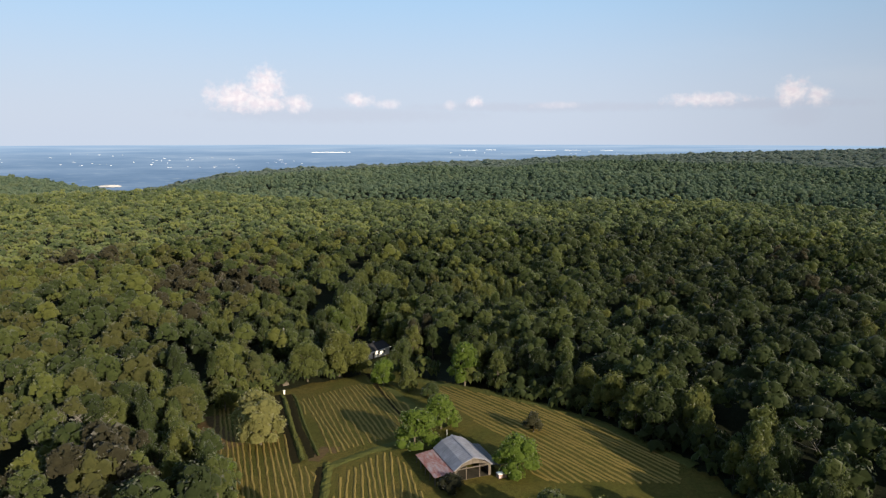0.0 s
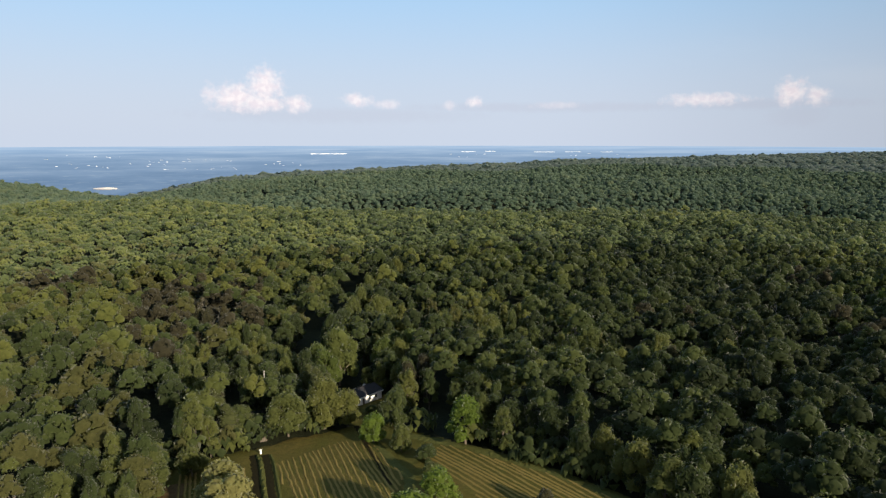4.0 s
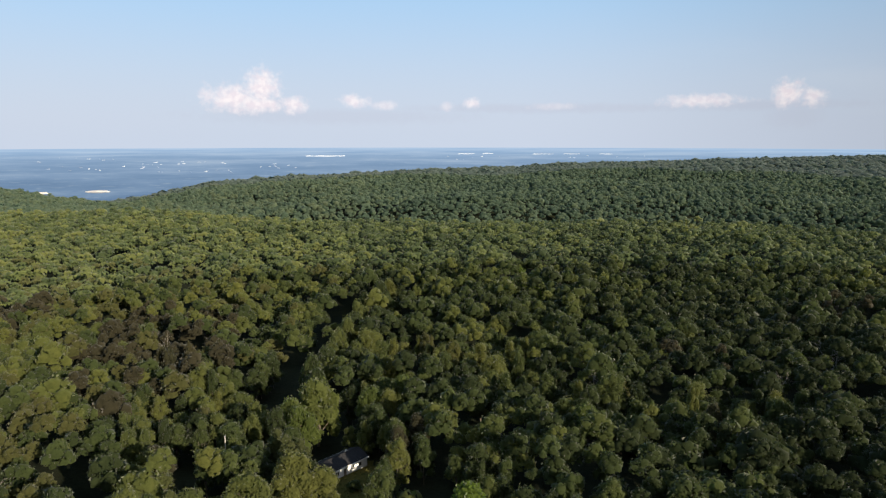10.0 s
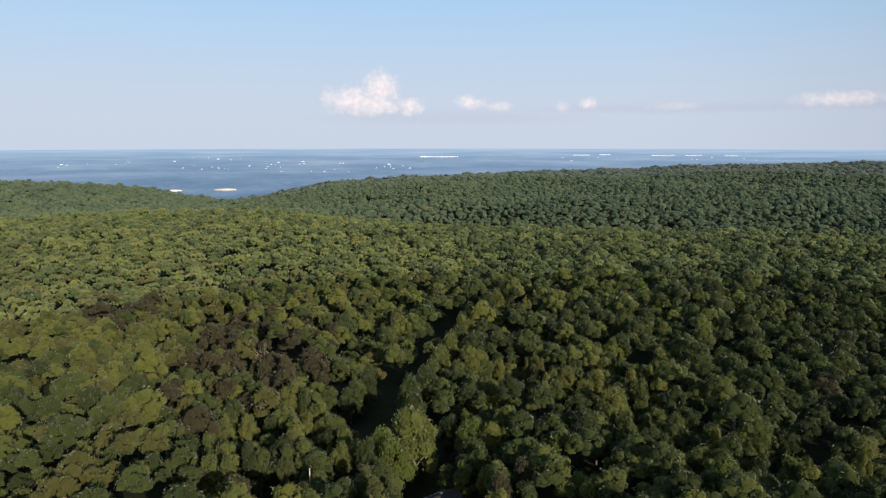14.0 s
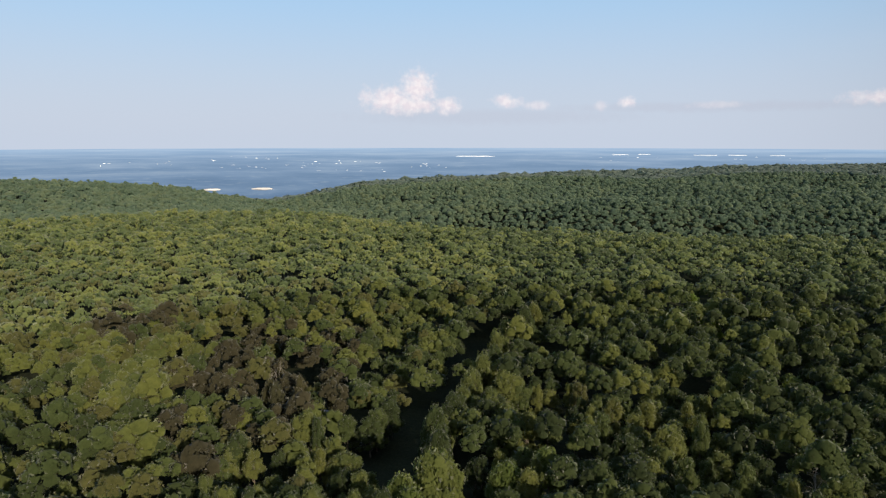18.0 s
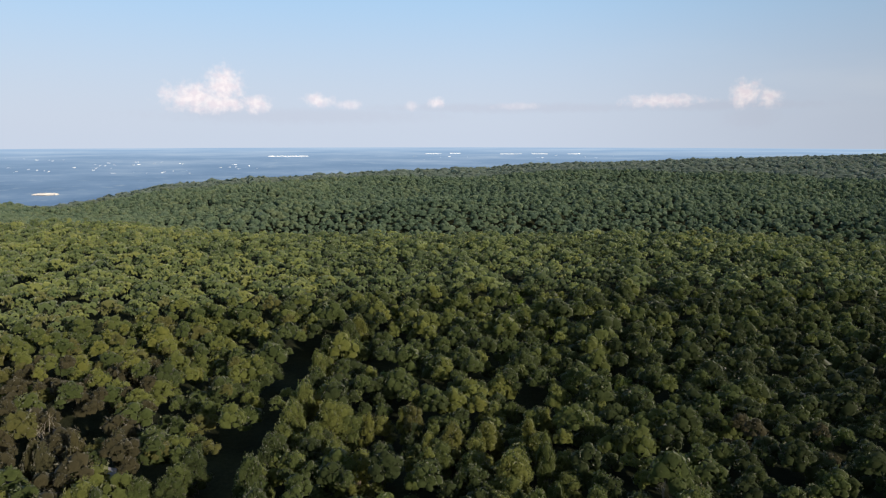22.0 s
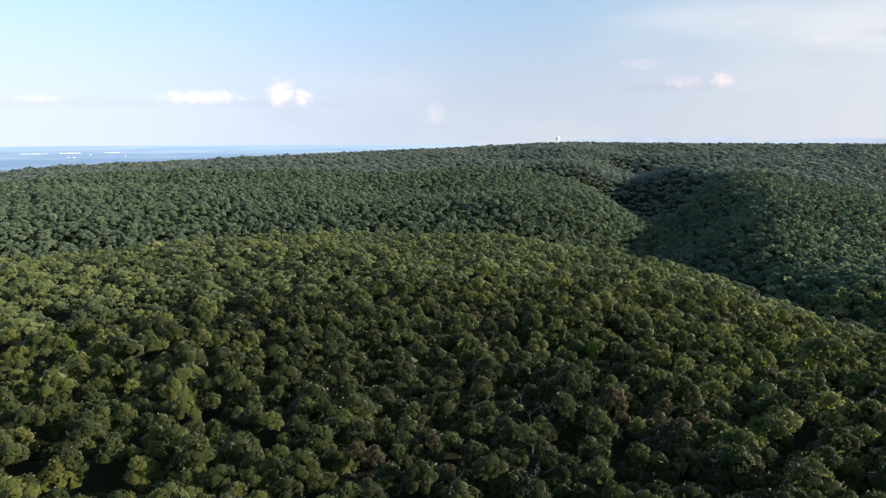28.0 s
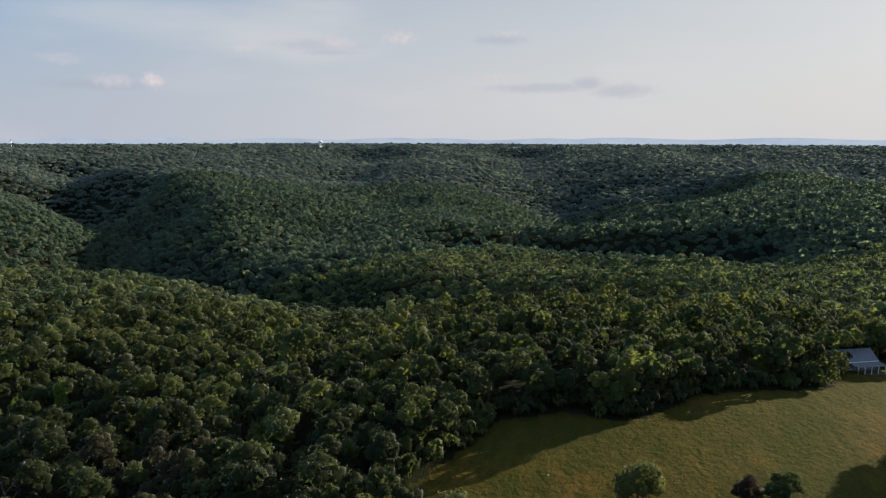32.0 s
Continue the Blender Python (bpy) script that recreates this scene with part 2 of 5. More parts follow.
def ground_material():
    """Forest floor: leaf litter and undergrowth."""
    k = Nodes("forest_floor")
    w = k.world()
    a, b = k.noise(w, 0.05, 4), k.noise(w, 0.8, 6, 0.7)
    # litter colour lowered to near black, with the canopy's shade put in
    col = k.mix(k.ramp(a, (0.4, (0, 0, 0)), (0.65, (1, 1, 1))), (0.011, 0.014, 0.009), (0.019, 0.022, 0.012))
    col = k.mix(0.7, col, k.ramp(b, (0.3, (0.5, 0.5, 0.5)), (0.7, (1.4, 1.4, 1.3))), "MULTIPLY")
    return k.finish(col, 0.95, bump=b, strength=0.8, distance=0.5, spec=0.05)


def hay_material():
    """A mown hayfield: dry straw over green stubble."""
    k = Nodes("hay_field")
    w = k.world()
    big, mid, fine = k.noise(w, 0.025, 4), k.noise(w, 0.16, 6, 0.7), k.noise(w, 1.1, 7, 0.8)
    col = k.ramp(big, (0.38, (0.053, 0.051, 0.013)), (0.55, (0.072, 0.061, 0.017)), (0.68, (0.092, 0.070, 0.023)))
    col = k.mix(k.ramp(mid, (0.42, (0, 0, 0)), (0.62, (0.65, 0.65, 0.65))), col, (0.045, 0.050, 0.012))
    col = k.mix(0.75, col, k.ramp(fine, (0.3, (0.5, 0.52, 0.5)), (0.72, (1.5, 1.45, 1.3))), "MULTIPLY")
    return k.finish(col, 0.95, bump=fine, strength=0.9, distance=0.25, spec=0.05)


def pasture_material():
    """Grazed grass: golden seed heads brushed over green, in long soft streaks."""
    k = Nodes("pasture_grass_mix")
    w = k.world()
    m = k.n("Mapping")
    m.inputs["Rotation"].default_value = (0, 0, 0.5)
    m.inputs["Scale"].default_value = (0.35, 1.0, 1.0)
    k.link(w, m.inputs[0])
    big, streak, fine = k.noise(w, 0.03, 4), k.noise(m.outputs[0], 0.22, 7, 0.72), k.noise(w, 1.3, 7, 0.85)
    col = k.ramp(big, (0.36, (0.040, 0.039, 0.008)), (0.50, (0.056, 0.048, 0.010)), (0.66, (0.084, 0.055, 0.013)))
    col = k.mix(k.ramp(streak, (0.42, (0.85, 0.85, 0.85)), (0.60, (0, 0, 0))), col, (0.030, 0.034, 0.006))
    lumps = k.math("ADD", k.math("MULTIPLY", k.noise(w, 0.4, 3, 0.6), 4.0), fine)
    col = k.mix(0.95, col, k.ramp(fine, (0.3, (0.5, 0.52, 0.5)), (0.72, (1.5, 1.45, 1.3))), "MULTIPLY")
    return k.finish(col, 0.95, bump=lumps, strength=0.6, distance=0.35, spec=0.05)


PASTURE_GRASS = pasture_material()


def plain(name, a, b, scale, rough, metal=0.0, bump=0.2, spec=0.3, stretch=(1, 1, 1)):
    k = Nodes(name)
    n = k.noise(k.pos(stretch), scale, 6, 0.65)
    return k.finish(k.ramp(n, (0.3, a), (0.7, b)), rough, metal, bump=n, strength=bump, spec=spec)


def plain_material():
    """The wide plain far below, out to the horizon, its haze in glowing colour."""
    k = Nodes("glowing_haze_plain")
    sep = k.n("SeparateXYZ")
    shift = k.n("VectorMath")
    shift.inputs[1].default_value = (0, -150, 0)
    k.link(k.world(), shift.inputs[0])
    k.link(shift.outputs[0], sep.inputs[0])
    r = k.math("SQRT", k.math("ADD", k.math("POWER", sep.outputs[0], 2.0), k.math("POWER", sep.outputs[1], 2.0)))
    az = k.math("ARCTAN2", sep.outputs[0], sep.outputs[1])
    vec = k.n("CombineXYZ")
    k.link(k.math("MULTIPLY", az, 7.0), vec.inputs[0])
    k.link(k.math("MULTIPLY", r, 0.0065), vec.inputs[1])
    woods, bits = k.noise(vec.outputs[0], 1.0, 6, 0.6), k.noise(vec.outputs[0], 5.0, 4, 0.6)
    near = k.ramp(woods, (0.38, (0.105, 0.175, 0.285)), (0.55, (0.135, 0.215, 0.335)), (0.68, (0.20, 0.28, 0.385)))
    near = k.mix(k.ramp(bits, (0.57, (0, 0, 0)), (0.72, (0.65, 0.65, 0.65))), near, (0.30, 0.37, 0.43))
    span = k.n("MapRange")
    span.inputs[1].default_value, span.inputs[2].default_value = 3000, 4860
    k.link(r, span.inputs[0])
    # paler towards the horizon: thicker haze put into the colour
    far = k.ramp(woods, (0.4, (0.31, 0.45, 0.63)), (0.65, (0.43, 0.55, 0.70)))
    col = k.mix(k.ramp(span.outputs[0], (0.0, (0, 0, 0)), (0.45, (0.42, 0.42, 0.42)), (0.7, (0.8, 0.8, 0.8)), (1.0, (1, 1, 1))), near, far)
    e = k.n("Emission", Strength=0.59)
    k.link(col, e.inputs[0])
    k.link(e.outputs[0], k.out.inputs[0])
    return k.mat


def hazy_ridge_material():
    """Wooded ridges so far off that only air shows, put in as glowing haze."""
    k = Nodes("glowing_haze_ridge")
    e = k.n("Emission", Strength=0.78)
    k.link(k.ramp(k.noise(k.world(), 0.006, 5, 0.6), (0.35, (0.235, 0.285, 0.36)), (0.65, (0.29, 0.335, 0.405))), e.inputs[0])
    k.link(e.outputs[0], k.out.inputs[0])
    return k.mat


FLOOR, HAY, PLAIN = ground_material(), hay_material(), plain_material()
RIDGE_HAZE = hazy_ridge_material()


# ---------------------------------------------------------------- the lie of the land
def smooth(a, b, v):
    t = np.clip((v - a) / (b - a), 0, 1)
    return t * t * (3 - 2 * t)


def bump_at(x, y, cx, cy, r, h):
    return h * np.exp(-((x - cx) ** 2 + (y - cy) ** 2) / (r * r))


def along(x, y, line):
    """Distance to a polyline, and how far along it (0 to 1) the nearest point lies."""
    best, where = np.full(np.shape(x), 1e9), np.zeros(np.shape(x))
    for i in range(len(line) - 1):
        (ax, ay), (bx, by) = line[i], line[i + 1]
        dx, dy = bx - ax, by - ay
        s = np.clip(((x - ax) * dx + (y - ay) * dy) / (dx * dx + dy * dy), 0, 1)
        d = np.hypot(x - ax - s * dx, y - ay - s * dy)
        near = d < best
        best, where = np.where(near, d, best), np.where(near, (i + s) / (len(line) - 1), where)
    return best, where


def waves(x, y, size, seed):
    """Soft rolling noise from a few crossing waves."""
    rng = np.random.RandomState(seed)
    v = 0
    for i in range(7):
        a, k, p = rng.uniform(0, 6.28), rng.uniform(0.6, 1.8) / size, rng.uniform(0, 6.28)
        v = v + np.sin((x * math.cos(a) + y * math.sin(a)) * k * 6.28 + p)
    return v / 7


# crest of the far ridges seen from the flight: azimuth, distance, canopy height
CREST_AZ = (-180, -100, -60, -44, -37, -33, -30, -26.5, -23, -19, -11, 0, 10, 20, 30, 40, 48, 57, 72, 96, 114, 180)
CREST_R = (1500, 1300, 1200, 1250, 1300, 1350, 1400, 1500, 1500, 1550, 1600, 1750, 1850, 2000, 2200, 2500, 2700, 2900, 3000, 3000, 3000, 2500)
CREST_Z = (20, 30, 34, 30, 18, 8, -6, -22, -9, 2, 8, 13, 24, 33, 42, 53, 68, 62, 62, 56, 56, 40)
MAIN_HOLLOW = [(-1000, 2300), (-720, 1650), (-470, 1250), (-250, 1010), (-60, 930), (180, 925), (380, 880), (545, 740), (600, 600), (560, 470), (475, 390), (395, 335), (330, 300)]
SHOULDER_AZ = (-60, -32, -24, -16, -8, 0, 10, 20, 30, 40, 48, 55, 62, 70, 80, 95, 120)
SHOULDER_H = (10, 14, 17, 14, 15, 15, 13.5, 13, 13.5, 9.5, 9, 19, 25, 11.5, -3, 4, 4)
SIDE_HOLLOW = [(590, 620), (760, 700), (950, 800), (1150, 1010), (1500, 1300)]
SIDE_RIDGE = [(720, 540), (930, 640), (1200, 790), (1450, 1000)]
EAST_HOLLOW = [(410, 60), (430, 130), (455, 205), (495, 290), (540, 380), (570, 470)]
STEP_HOLLOW = [(800, 0), (835, 60), (845, 150), (842, 225), (825, 285)]
STEP_BANK = [(940, 265), (942, 203), (940, 134), (933, 71), (925, 15)]
OUTER_HOLLOWS = [([(980, 1260), (1150, 1200), (1235, 1090), (1190, 980), (1060, 860)], 52, 75),
                 ([(1850, 270), (1500, 170), (1330, 110), (1180, 70), (1050, 10)], 40, 120),
                 ([(1750, 40), (1500, -20), (1380, -70), (1200, -150)], 34, 115)]
EAST_RIDGE = [(665, 375), (712, 320), (742, 262), (746, 200), (742, 121), (715, 50)]
BACK_HOLLOW = [(590, 560), (800, 470), (1100, 470), (1600, 640), (2200, 760)]
SOUTH_HOLLOW = [(700, 60), (1100, 180), (1700, 200), (2600, 300)]


def crest(x, y):
    az = np.degrees(np.arctan2(x, y - 150))
    return np.interp(az, CREST_AZ, CREST_R), np.interp(az, CREST_AZ, CREST_Z), az


def land(x, y):
    """Height of the bare ground."""
    r = np.hypot(x, y - 150)
    rc, zc, az = crest(x, y)
    z = -8 + bump_at(x, y, 0, 175, 95, 8) + bump_at(x, y, 255, 150, 150, 16) + bump_at(x, y, 640, 300, 170, -20) + 2.5 * waves(x, y, 260, 3) * smooth(120, 350, r)
    z = z + smooth(850, rc, r) * (zc - 8)
    d, s = along(x, y, MAIN_HOLLOW)
    z = z - (8 + 54 * smooth(0.06, 0.36, s) - 42 * smooth(0.68, 1.0, s)) * np.exp(-(d / (190 - 40 * smooth(0, 0.5, s) - 95 * smooth(0.6, 1.0, s))) ** 2)
    d, s = along(x, y, SIDE_HOLLOW)
    z = z - 100 * (1 - 0.6 * s) * np.exp(-(d / 88) ** 2)
    d, s = along(x, y, SIDE_RIDGE)
    z = z + 13 * (1 - 0.7 * s) * np.exp(-(d / 80) ** 2)
    d, s = along(x, y, EAST_HOLLOW)
    z = z - 46 * smooth(0.0, 0.35, s) * np.exp(-(d / 52) ** 2)
    d, s = along(x, y, STEP_HOLLOW)
    z = z - 60 * np.exp(-(d / 50) ** 2)
    d, s = along(x, y, EAST_RIDGE)
    z = z + np.interp(s, (0, 0.3, 0.4, 0.6, 0.8, 1.0), (-8, -4, 3, 8, 27, 33)) * np.exp(-(d / 55) ** 2)
    d, s = along(x, y, STEP_BANK)
    z = z + np.interp(s, (0, 0.25, 0.5, 0.75, 1.0), (2, 18, 30, 20, 5)) * np.exp(-(d / 46) ** 2)
    for line, deep, wide in OUTER_HOLLOWS:
        d, s = along(x, y, line)
        z = z - deep * smooth(0, 0.25, s) * smooth(1, 0.75, s) * np.exp(-(d / wide) ** 2)
    d, s = along(x, y, BACK_HOLLOW)
    z = z - 46 * (1 - 0.4 * s) * np.exp(-(d / 115) ** 2)
    d, s = along(x, y, SOUTH_HOLLOW)
    z = z - 64 * (1 - 0.3 * s) * np.exp(-(d / 135) ** 2)
    z = z + 21 * waves(x, y, 430, 5) * smooth(700, 1200, r) * (1 - smooth(rc - 600, rc, r))
    # the shoulder of the plateau before it drops into the main hollow
    z = z + np.interp(az, SHOULDER_AZ, SHOULDER_H) * smooth(255, 580, r) * (1 - smooth(670, 930, r))
    # beyond the crest the land falls away, then the plain lifts to the horizon
    fall = np.where(az > 44, 0.03, 0.16)
    z = z - np.maximum(r - rc, 0) * fall
    el = -0.80 - 4.6 * (1 - smooth(2300, 4850, r)) ** 1.5
    plain_z = 92 + r * np.tan(np.radians(el)) + 6 * waves(x, y, 700, 9) * smooth(4800, 3600, r)
    w = smooth(2300, 3300, r)
    return np.where(r > rc, np.maximum(z, plain_z * w + (1 - w) * np.minimum(z, plain_z)), z)


def inside(x, y, poly):
    x, y = np.asarray(x, float), np.asarray(y, float)
    hit = np.zeros(x.shape, bool)
    for (ax, ay), (bx, by) in zip(poly, poly[1:] + poly[:1]):
        cross = ((ay > y) != (by > y)) & (x < (bx - ax) * (y - ay) / (by - ay + 1e-12) + ax)
        hit ^= cross
    return hit


HAY_FIELD = [(-76, 208), (-71, 194), (-67, 180), (-57, 166), (-48, 150), (-46, 118), (20, 108), (66, 116), (66, 150), (60, 161), (54, 171), (44, 185), (30, 199), (12, 213), (-6, 227),
             (-22, 236), (-30, 233), (-48, 223), (-62, 216)]
PASTURE = [(160, 250), (173, 244), (180, 234), (196, 224), (208, 217), (220, 212), (227, 191), (221, 176), (223, 167), (236, 154), (245, 147), (252, 129), (264, 96), (285, 84), (320, 60), (300, 20), (210, 30), (165, 80), (140, 170)]
YARD = [(-36, 246), (-30, 236), (-22, 230), (-14, 234), (-13, 248), (-18, 266), (-30, 268), (-38, 258)]
LANE = [(-36, 268), (-52, 290), (-59, 318), (-56, 345), (-53, 376), (-51.5, 405), (-49.5, 428), (-44, 450), (-34, 470)]
GLADES = [(-5, 237, 8), (3, 229, 7), (95, 275, 9), (60, 285, 8), (-142, 470, 10), (-70, 255, 8), (20, 330, 7), (150, 330, 7), (-170, 300, 7), (-90, 280, 6), (-62, 300, 7), (-210, 330, 8),
          (-120, 340, 7), (110, 420, 7), (200, 330, 6), (80, 456, 6), (-86, 168, 8), (-80, 200, 5), (-62, 167, 6), (-110, 150, 9), (-20, 348, 10), (-2, 390, 8), (33, 374, 8), (105, 535, 9),
          (58, 549, 8), (-153, 364, 8), (-98, 349, 7), (-64, 310, 9), (31, 303, 7), (-102, 362, 6), (-172, 500, 9), (-27, 284, 8)]


def open_land(x, y):
    clear = inside(x, y, HAY_FIELD) | inside(x, y, PASTURE) | inside(x, y, YARD)
    d, s = along(x, y, LANE)
    clear |= d < 5.9 - 1.2 * s
    for gx, gy, gr in GLADES:
        clear |= np.hypot(x - gx, y - gy) < gr
    return clear


def raw_mesh(name, verts, faces, mat, smooth_faces=False, tint=None):
    """A mesh from arrays: verts (n, 3), faces (m, k)."""
    me = bpy.data.meshes.new(name)
    verts, faces = np.asarray(verts, np.float32), np.asarray(faces, np.int32)
    m, k = faces.shape
    me.vertices.add(len(verts))
    me.vertices.foreach_set("co", verts.ravel())
    me.loops.add(m * k)
    me.loops.foreach_set("vertex_index", faces.ravel())
    me.polygons.add(m)
    me.polygons.foreach_set("loop_start", np.arange(0, m * k, k, dtype=np.int32))
    me.polygons.foreach_set("use_smooth", np.full(m, smooth_faces))
    if tint is not None:
        at = me.attributes.new("tint", "FLOAT", "POINT")
        at.data.foreach_set("value", np.asarray(tint, np.float32))
    me.materials.append(mat)
    me.update(calc_edges=True)
    return me


def sheet(name, xs, ys, mat, lift=0.0):
    gx, gy = np.meshgrid(xs, ys)
    gz = land(gx, gy) + lift
    nx, ny = len(xs), len(ys)
    i = np.arange(nx * ny).reshape(ny, nx)
    faces = np.stack([i[:-1, :-1], i[:-1, 1:], i[1:, 1:], i[1:, :-1]], -1).reshape(-1, 4)
    return raw_mesh(name, np.stack([gx, gy, gz], -1).reshape(-1, 3), faces, mat, True)


# ground: rings round the flight, finer near it, out to the horizon
def rings(name, inner, outer, steps, turns, mat, lift=0.0):
    an = np.radians(np.linspace(-180, 180, turns + 1)[:-1])
    t, aa = np.meshgrid(np.linspace(0, 1, steps) ** 1.35, an)
    i = np.broadcast_to(np.asarray(inner(np.degrees(aa)), float), t.shape)
    rr = i + (outer - i) * t
    gx, gy = rr * np.sin(aa), 150 + rr * np.cos(aa)
    v = np.stack([gx, gy, land(gx, gy) + lift], -1).reshape(-1, 3)
    i = np.arange(gx.size).reshape(gx.shape)
    j = np.roll(i, -1, axis=0)
    q = np.stack([i[:, :-1], j[:, :-1], j[:, 1:], i[:, 1:]], -1).reshape(-1, 4)[:, ::-1]
    return new(name, raw_mesh(name, v, q, mat, True))


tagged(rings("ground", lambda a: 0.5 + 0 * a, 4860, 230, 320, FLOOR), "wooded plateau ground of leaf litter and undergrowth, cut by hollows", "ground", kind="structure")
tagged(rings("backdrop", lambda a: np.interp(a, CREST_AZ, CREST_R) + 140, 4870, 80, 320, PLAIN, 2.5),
       "plain of woods and fields reaching the horizon, glowing in painted haze blue", "plain", kind="structure")


def patch(name, poly, mat, lift, step=2.0):
    """A field laid on the ground inside a polygon, with a ragged edge."""
    px, py = [p[0] for p in poly], [p[1] for p in poly]
    xs, ys = np.arange(min(px) - 4, max(px) + 4, step), np.arange(min(py) - 4, max(py) + 4, step)
    gx, gy = np.meshgrid(xs, ys)
    jx, jy = gx + 1.5 * waves(gx, gy, 14, 21), gy + 1.5 * waves(gx, gy, 14, 22)
    keep = inside(jx, jy, poly)
    gz = land(gx, gy) + np.where(keep, lift, -0.3)
    i = np.arange(gx.size).reshape(gx.shape)
    q = np.stack([i[:-1, :-1], i[:-1, 1:], i[1:, 1:], i[1:, :-1]], -1).reshape(-1, 4)
    q = q[keep.ravel()[q].any(1)]
    used, inv = np.unique(q, return_inverse=True)
    v = np.stack([gx, gy, gz], -1).reshape(-1, 3)[used]
    return new(name, raw_mesh(name, v, inv.reshape(-1, 4), mat, True))


tagged(patch("hay_field", HAY_FIELD, HAY, 0.25), "mown hayfield of dry straw and green stubble", "field", kind="structure")
tagged(patch("pasture", PASTURE, PASTURE_GRASS, 0.25), "open grass pasture, yellow green and dry", "field", kind="structure")
tagged(patch("house_yard", YARD, HAY, 0.22), "grassy yard round the white house", "yard", kind="structure")


# ---------------------------------------------------------------- trees
def ball(sub):
    bm = bmesh.new()
    bmesh.ops.create_icosphere(bm, subdivisions=sub, radius=1)
    v = np.array([p.co[:] for p in bm.verts])
    fc = np.array([[p.index for p in q.verts] for q in bm.faces])
    bm.free()
    return v, fc


def lobes_of(rng, n, conic=0.0, low=0.55):
    """Centres and radii of the leafy lobes of a crown; the crown stands in a unit box: radius 1, height 0 to 2."""
    out = []
    for i in range(n):
        h = rng.uniform(0.0, 1.0)
        a = i * 2.4 + rng.uniform(-0.5, 0.5)
        reach = (1 - conic * h) * math.sqrt(max(0.05, 1 - (1.25 * h - 0.35) ** 2)) * rng.uniform(0.52, 0.78)
        out.append((math.cos(a) * reach, math.sin(a) * reach, low + (1.55 - low) * h, rng.uniform(0.34, 0.52) * (1 - 0.35 * conic * h) * max(0.68, 1.2 - 0.025 * n)))
    out.append((0, 0, 1.0, 0.62 if n > 0 else 0.95))
    out.append((rng.uniform(-0.2, 0.2), rng.uniform(-0.2, 0.2), 1.5, 0.42 * (1 - 0.3 * conic)))
    return np.array(out)


def crown(seed, leaves, leaf, n_lobes=9, conic=0.0, rough=0.17, aspect=1.0, sub=1, low=0.55, skirt=-0.35, stir=0.25, spread=0.12):
    """A crown: knobbly lobes grown into each other, and many small leaf sprays over them. Returns triangles."""
    rng = np.random.RandomState(seed)
    lobes = lobes_of(rng, n_lobes, conic, low)
    lobes[:, 2] *= aspect
    rad = lobes[:, 3]
    v, bf = ball(sub)
    verts, faces, o = [], [], 0
    for i, (cx, cy, cz, r) in enumerate(lobes):
        p = np.array([cx, cy, cz]) + v * r * rng.uniform(1 - 1.6 * rough, 1 + 0.6 * rough, (len(v), 1))
        mid = p[bf].mean(1)
        keep = v[bf].mean(1)[:, 2] > skirt
        for j, (dx, dy, dz, dr) in enumerate(lobes):
            if j != i:
                keep &= np.linalg.norm(mid - (dx, dy, dz), axis=1) > dr * 0.86
        verts.append(p)
        faces.append(bf[keep] + o)
        o += len(p)
    if leaves:
        pick = rng.choice(len(lobes), leaves, p=rad ** 2 / (rad ** 2).sum())
        d = rng.normal(size=(leaves, 3))
        d[:, 2] = np.abs(d[:, 2]) * 0.9 - 0.2
        d /= np.linalg.norm(d, axis=1)[:, None]
        p = lobes[pick, :3] + d * (rad[pick] * rng.uniform(1 - spread, 1 + spread, leaves))[:, None]
        nrm = d + rng.normal(scale=stir, size=d.shape)
        nrm /= np.linalg.norm(nrm, axis=1)[:, None]
        u = np.cross(nrm, rng.normal(size=d.shape))
        u /= np.linalg.norm(u, axis=1)[:, None]
        w = np.cross(nrm, u)
        s = leaf * rng.uniform(0.6, 1.3, leaves)[:, None]
        tri = np.stack([p + u * s, p - u * s * 0.55 + w * s * 0.85, p - u * s * 0.55 - w * s * 0.85], 1).reshape(-1, 3)
        verts.append(tri)
        faces.append(o + np.arange(leaves * 3).reshape(-1, 3))
    v, f = np.concatenate(verts), np.concatenate(faces)
    used, inv = np.unique(f, return_inverse=True)
    return v[used] / [1, 1, aspect], inv.reshape(-1, 3)


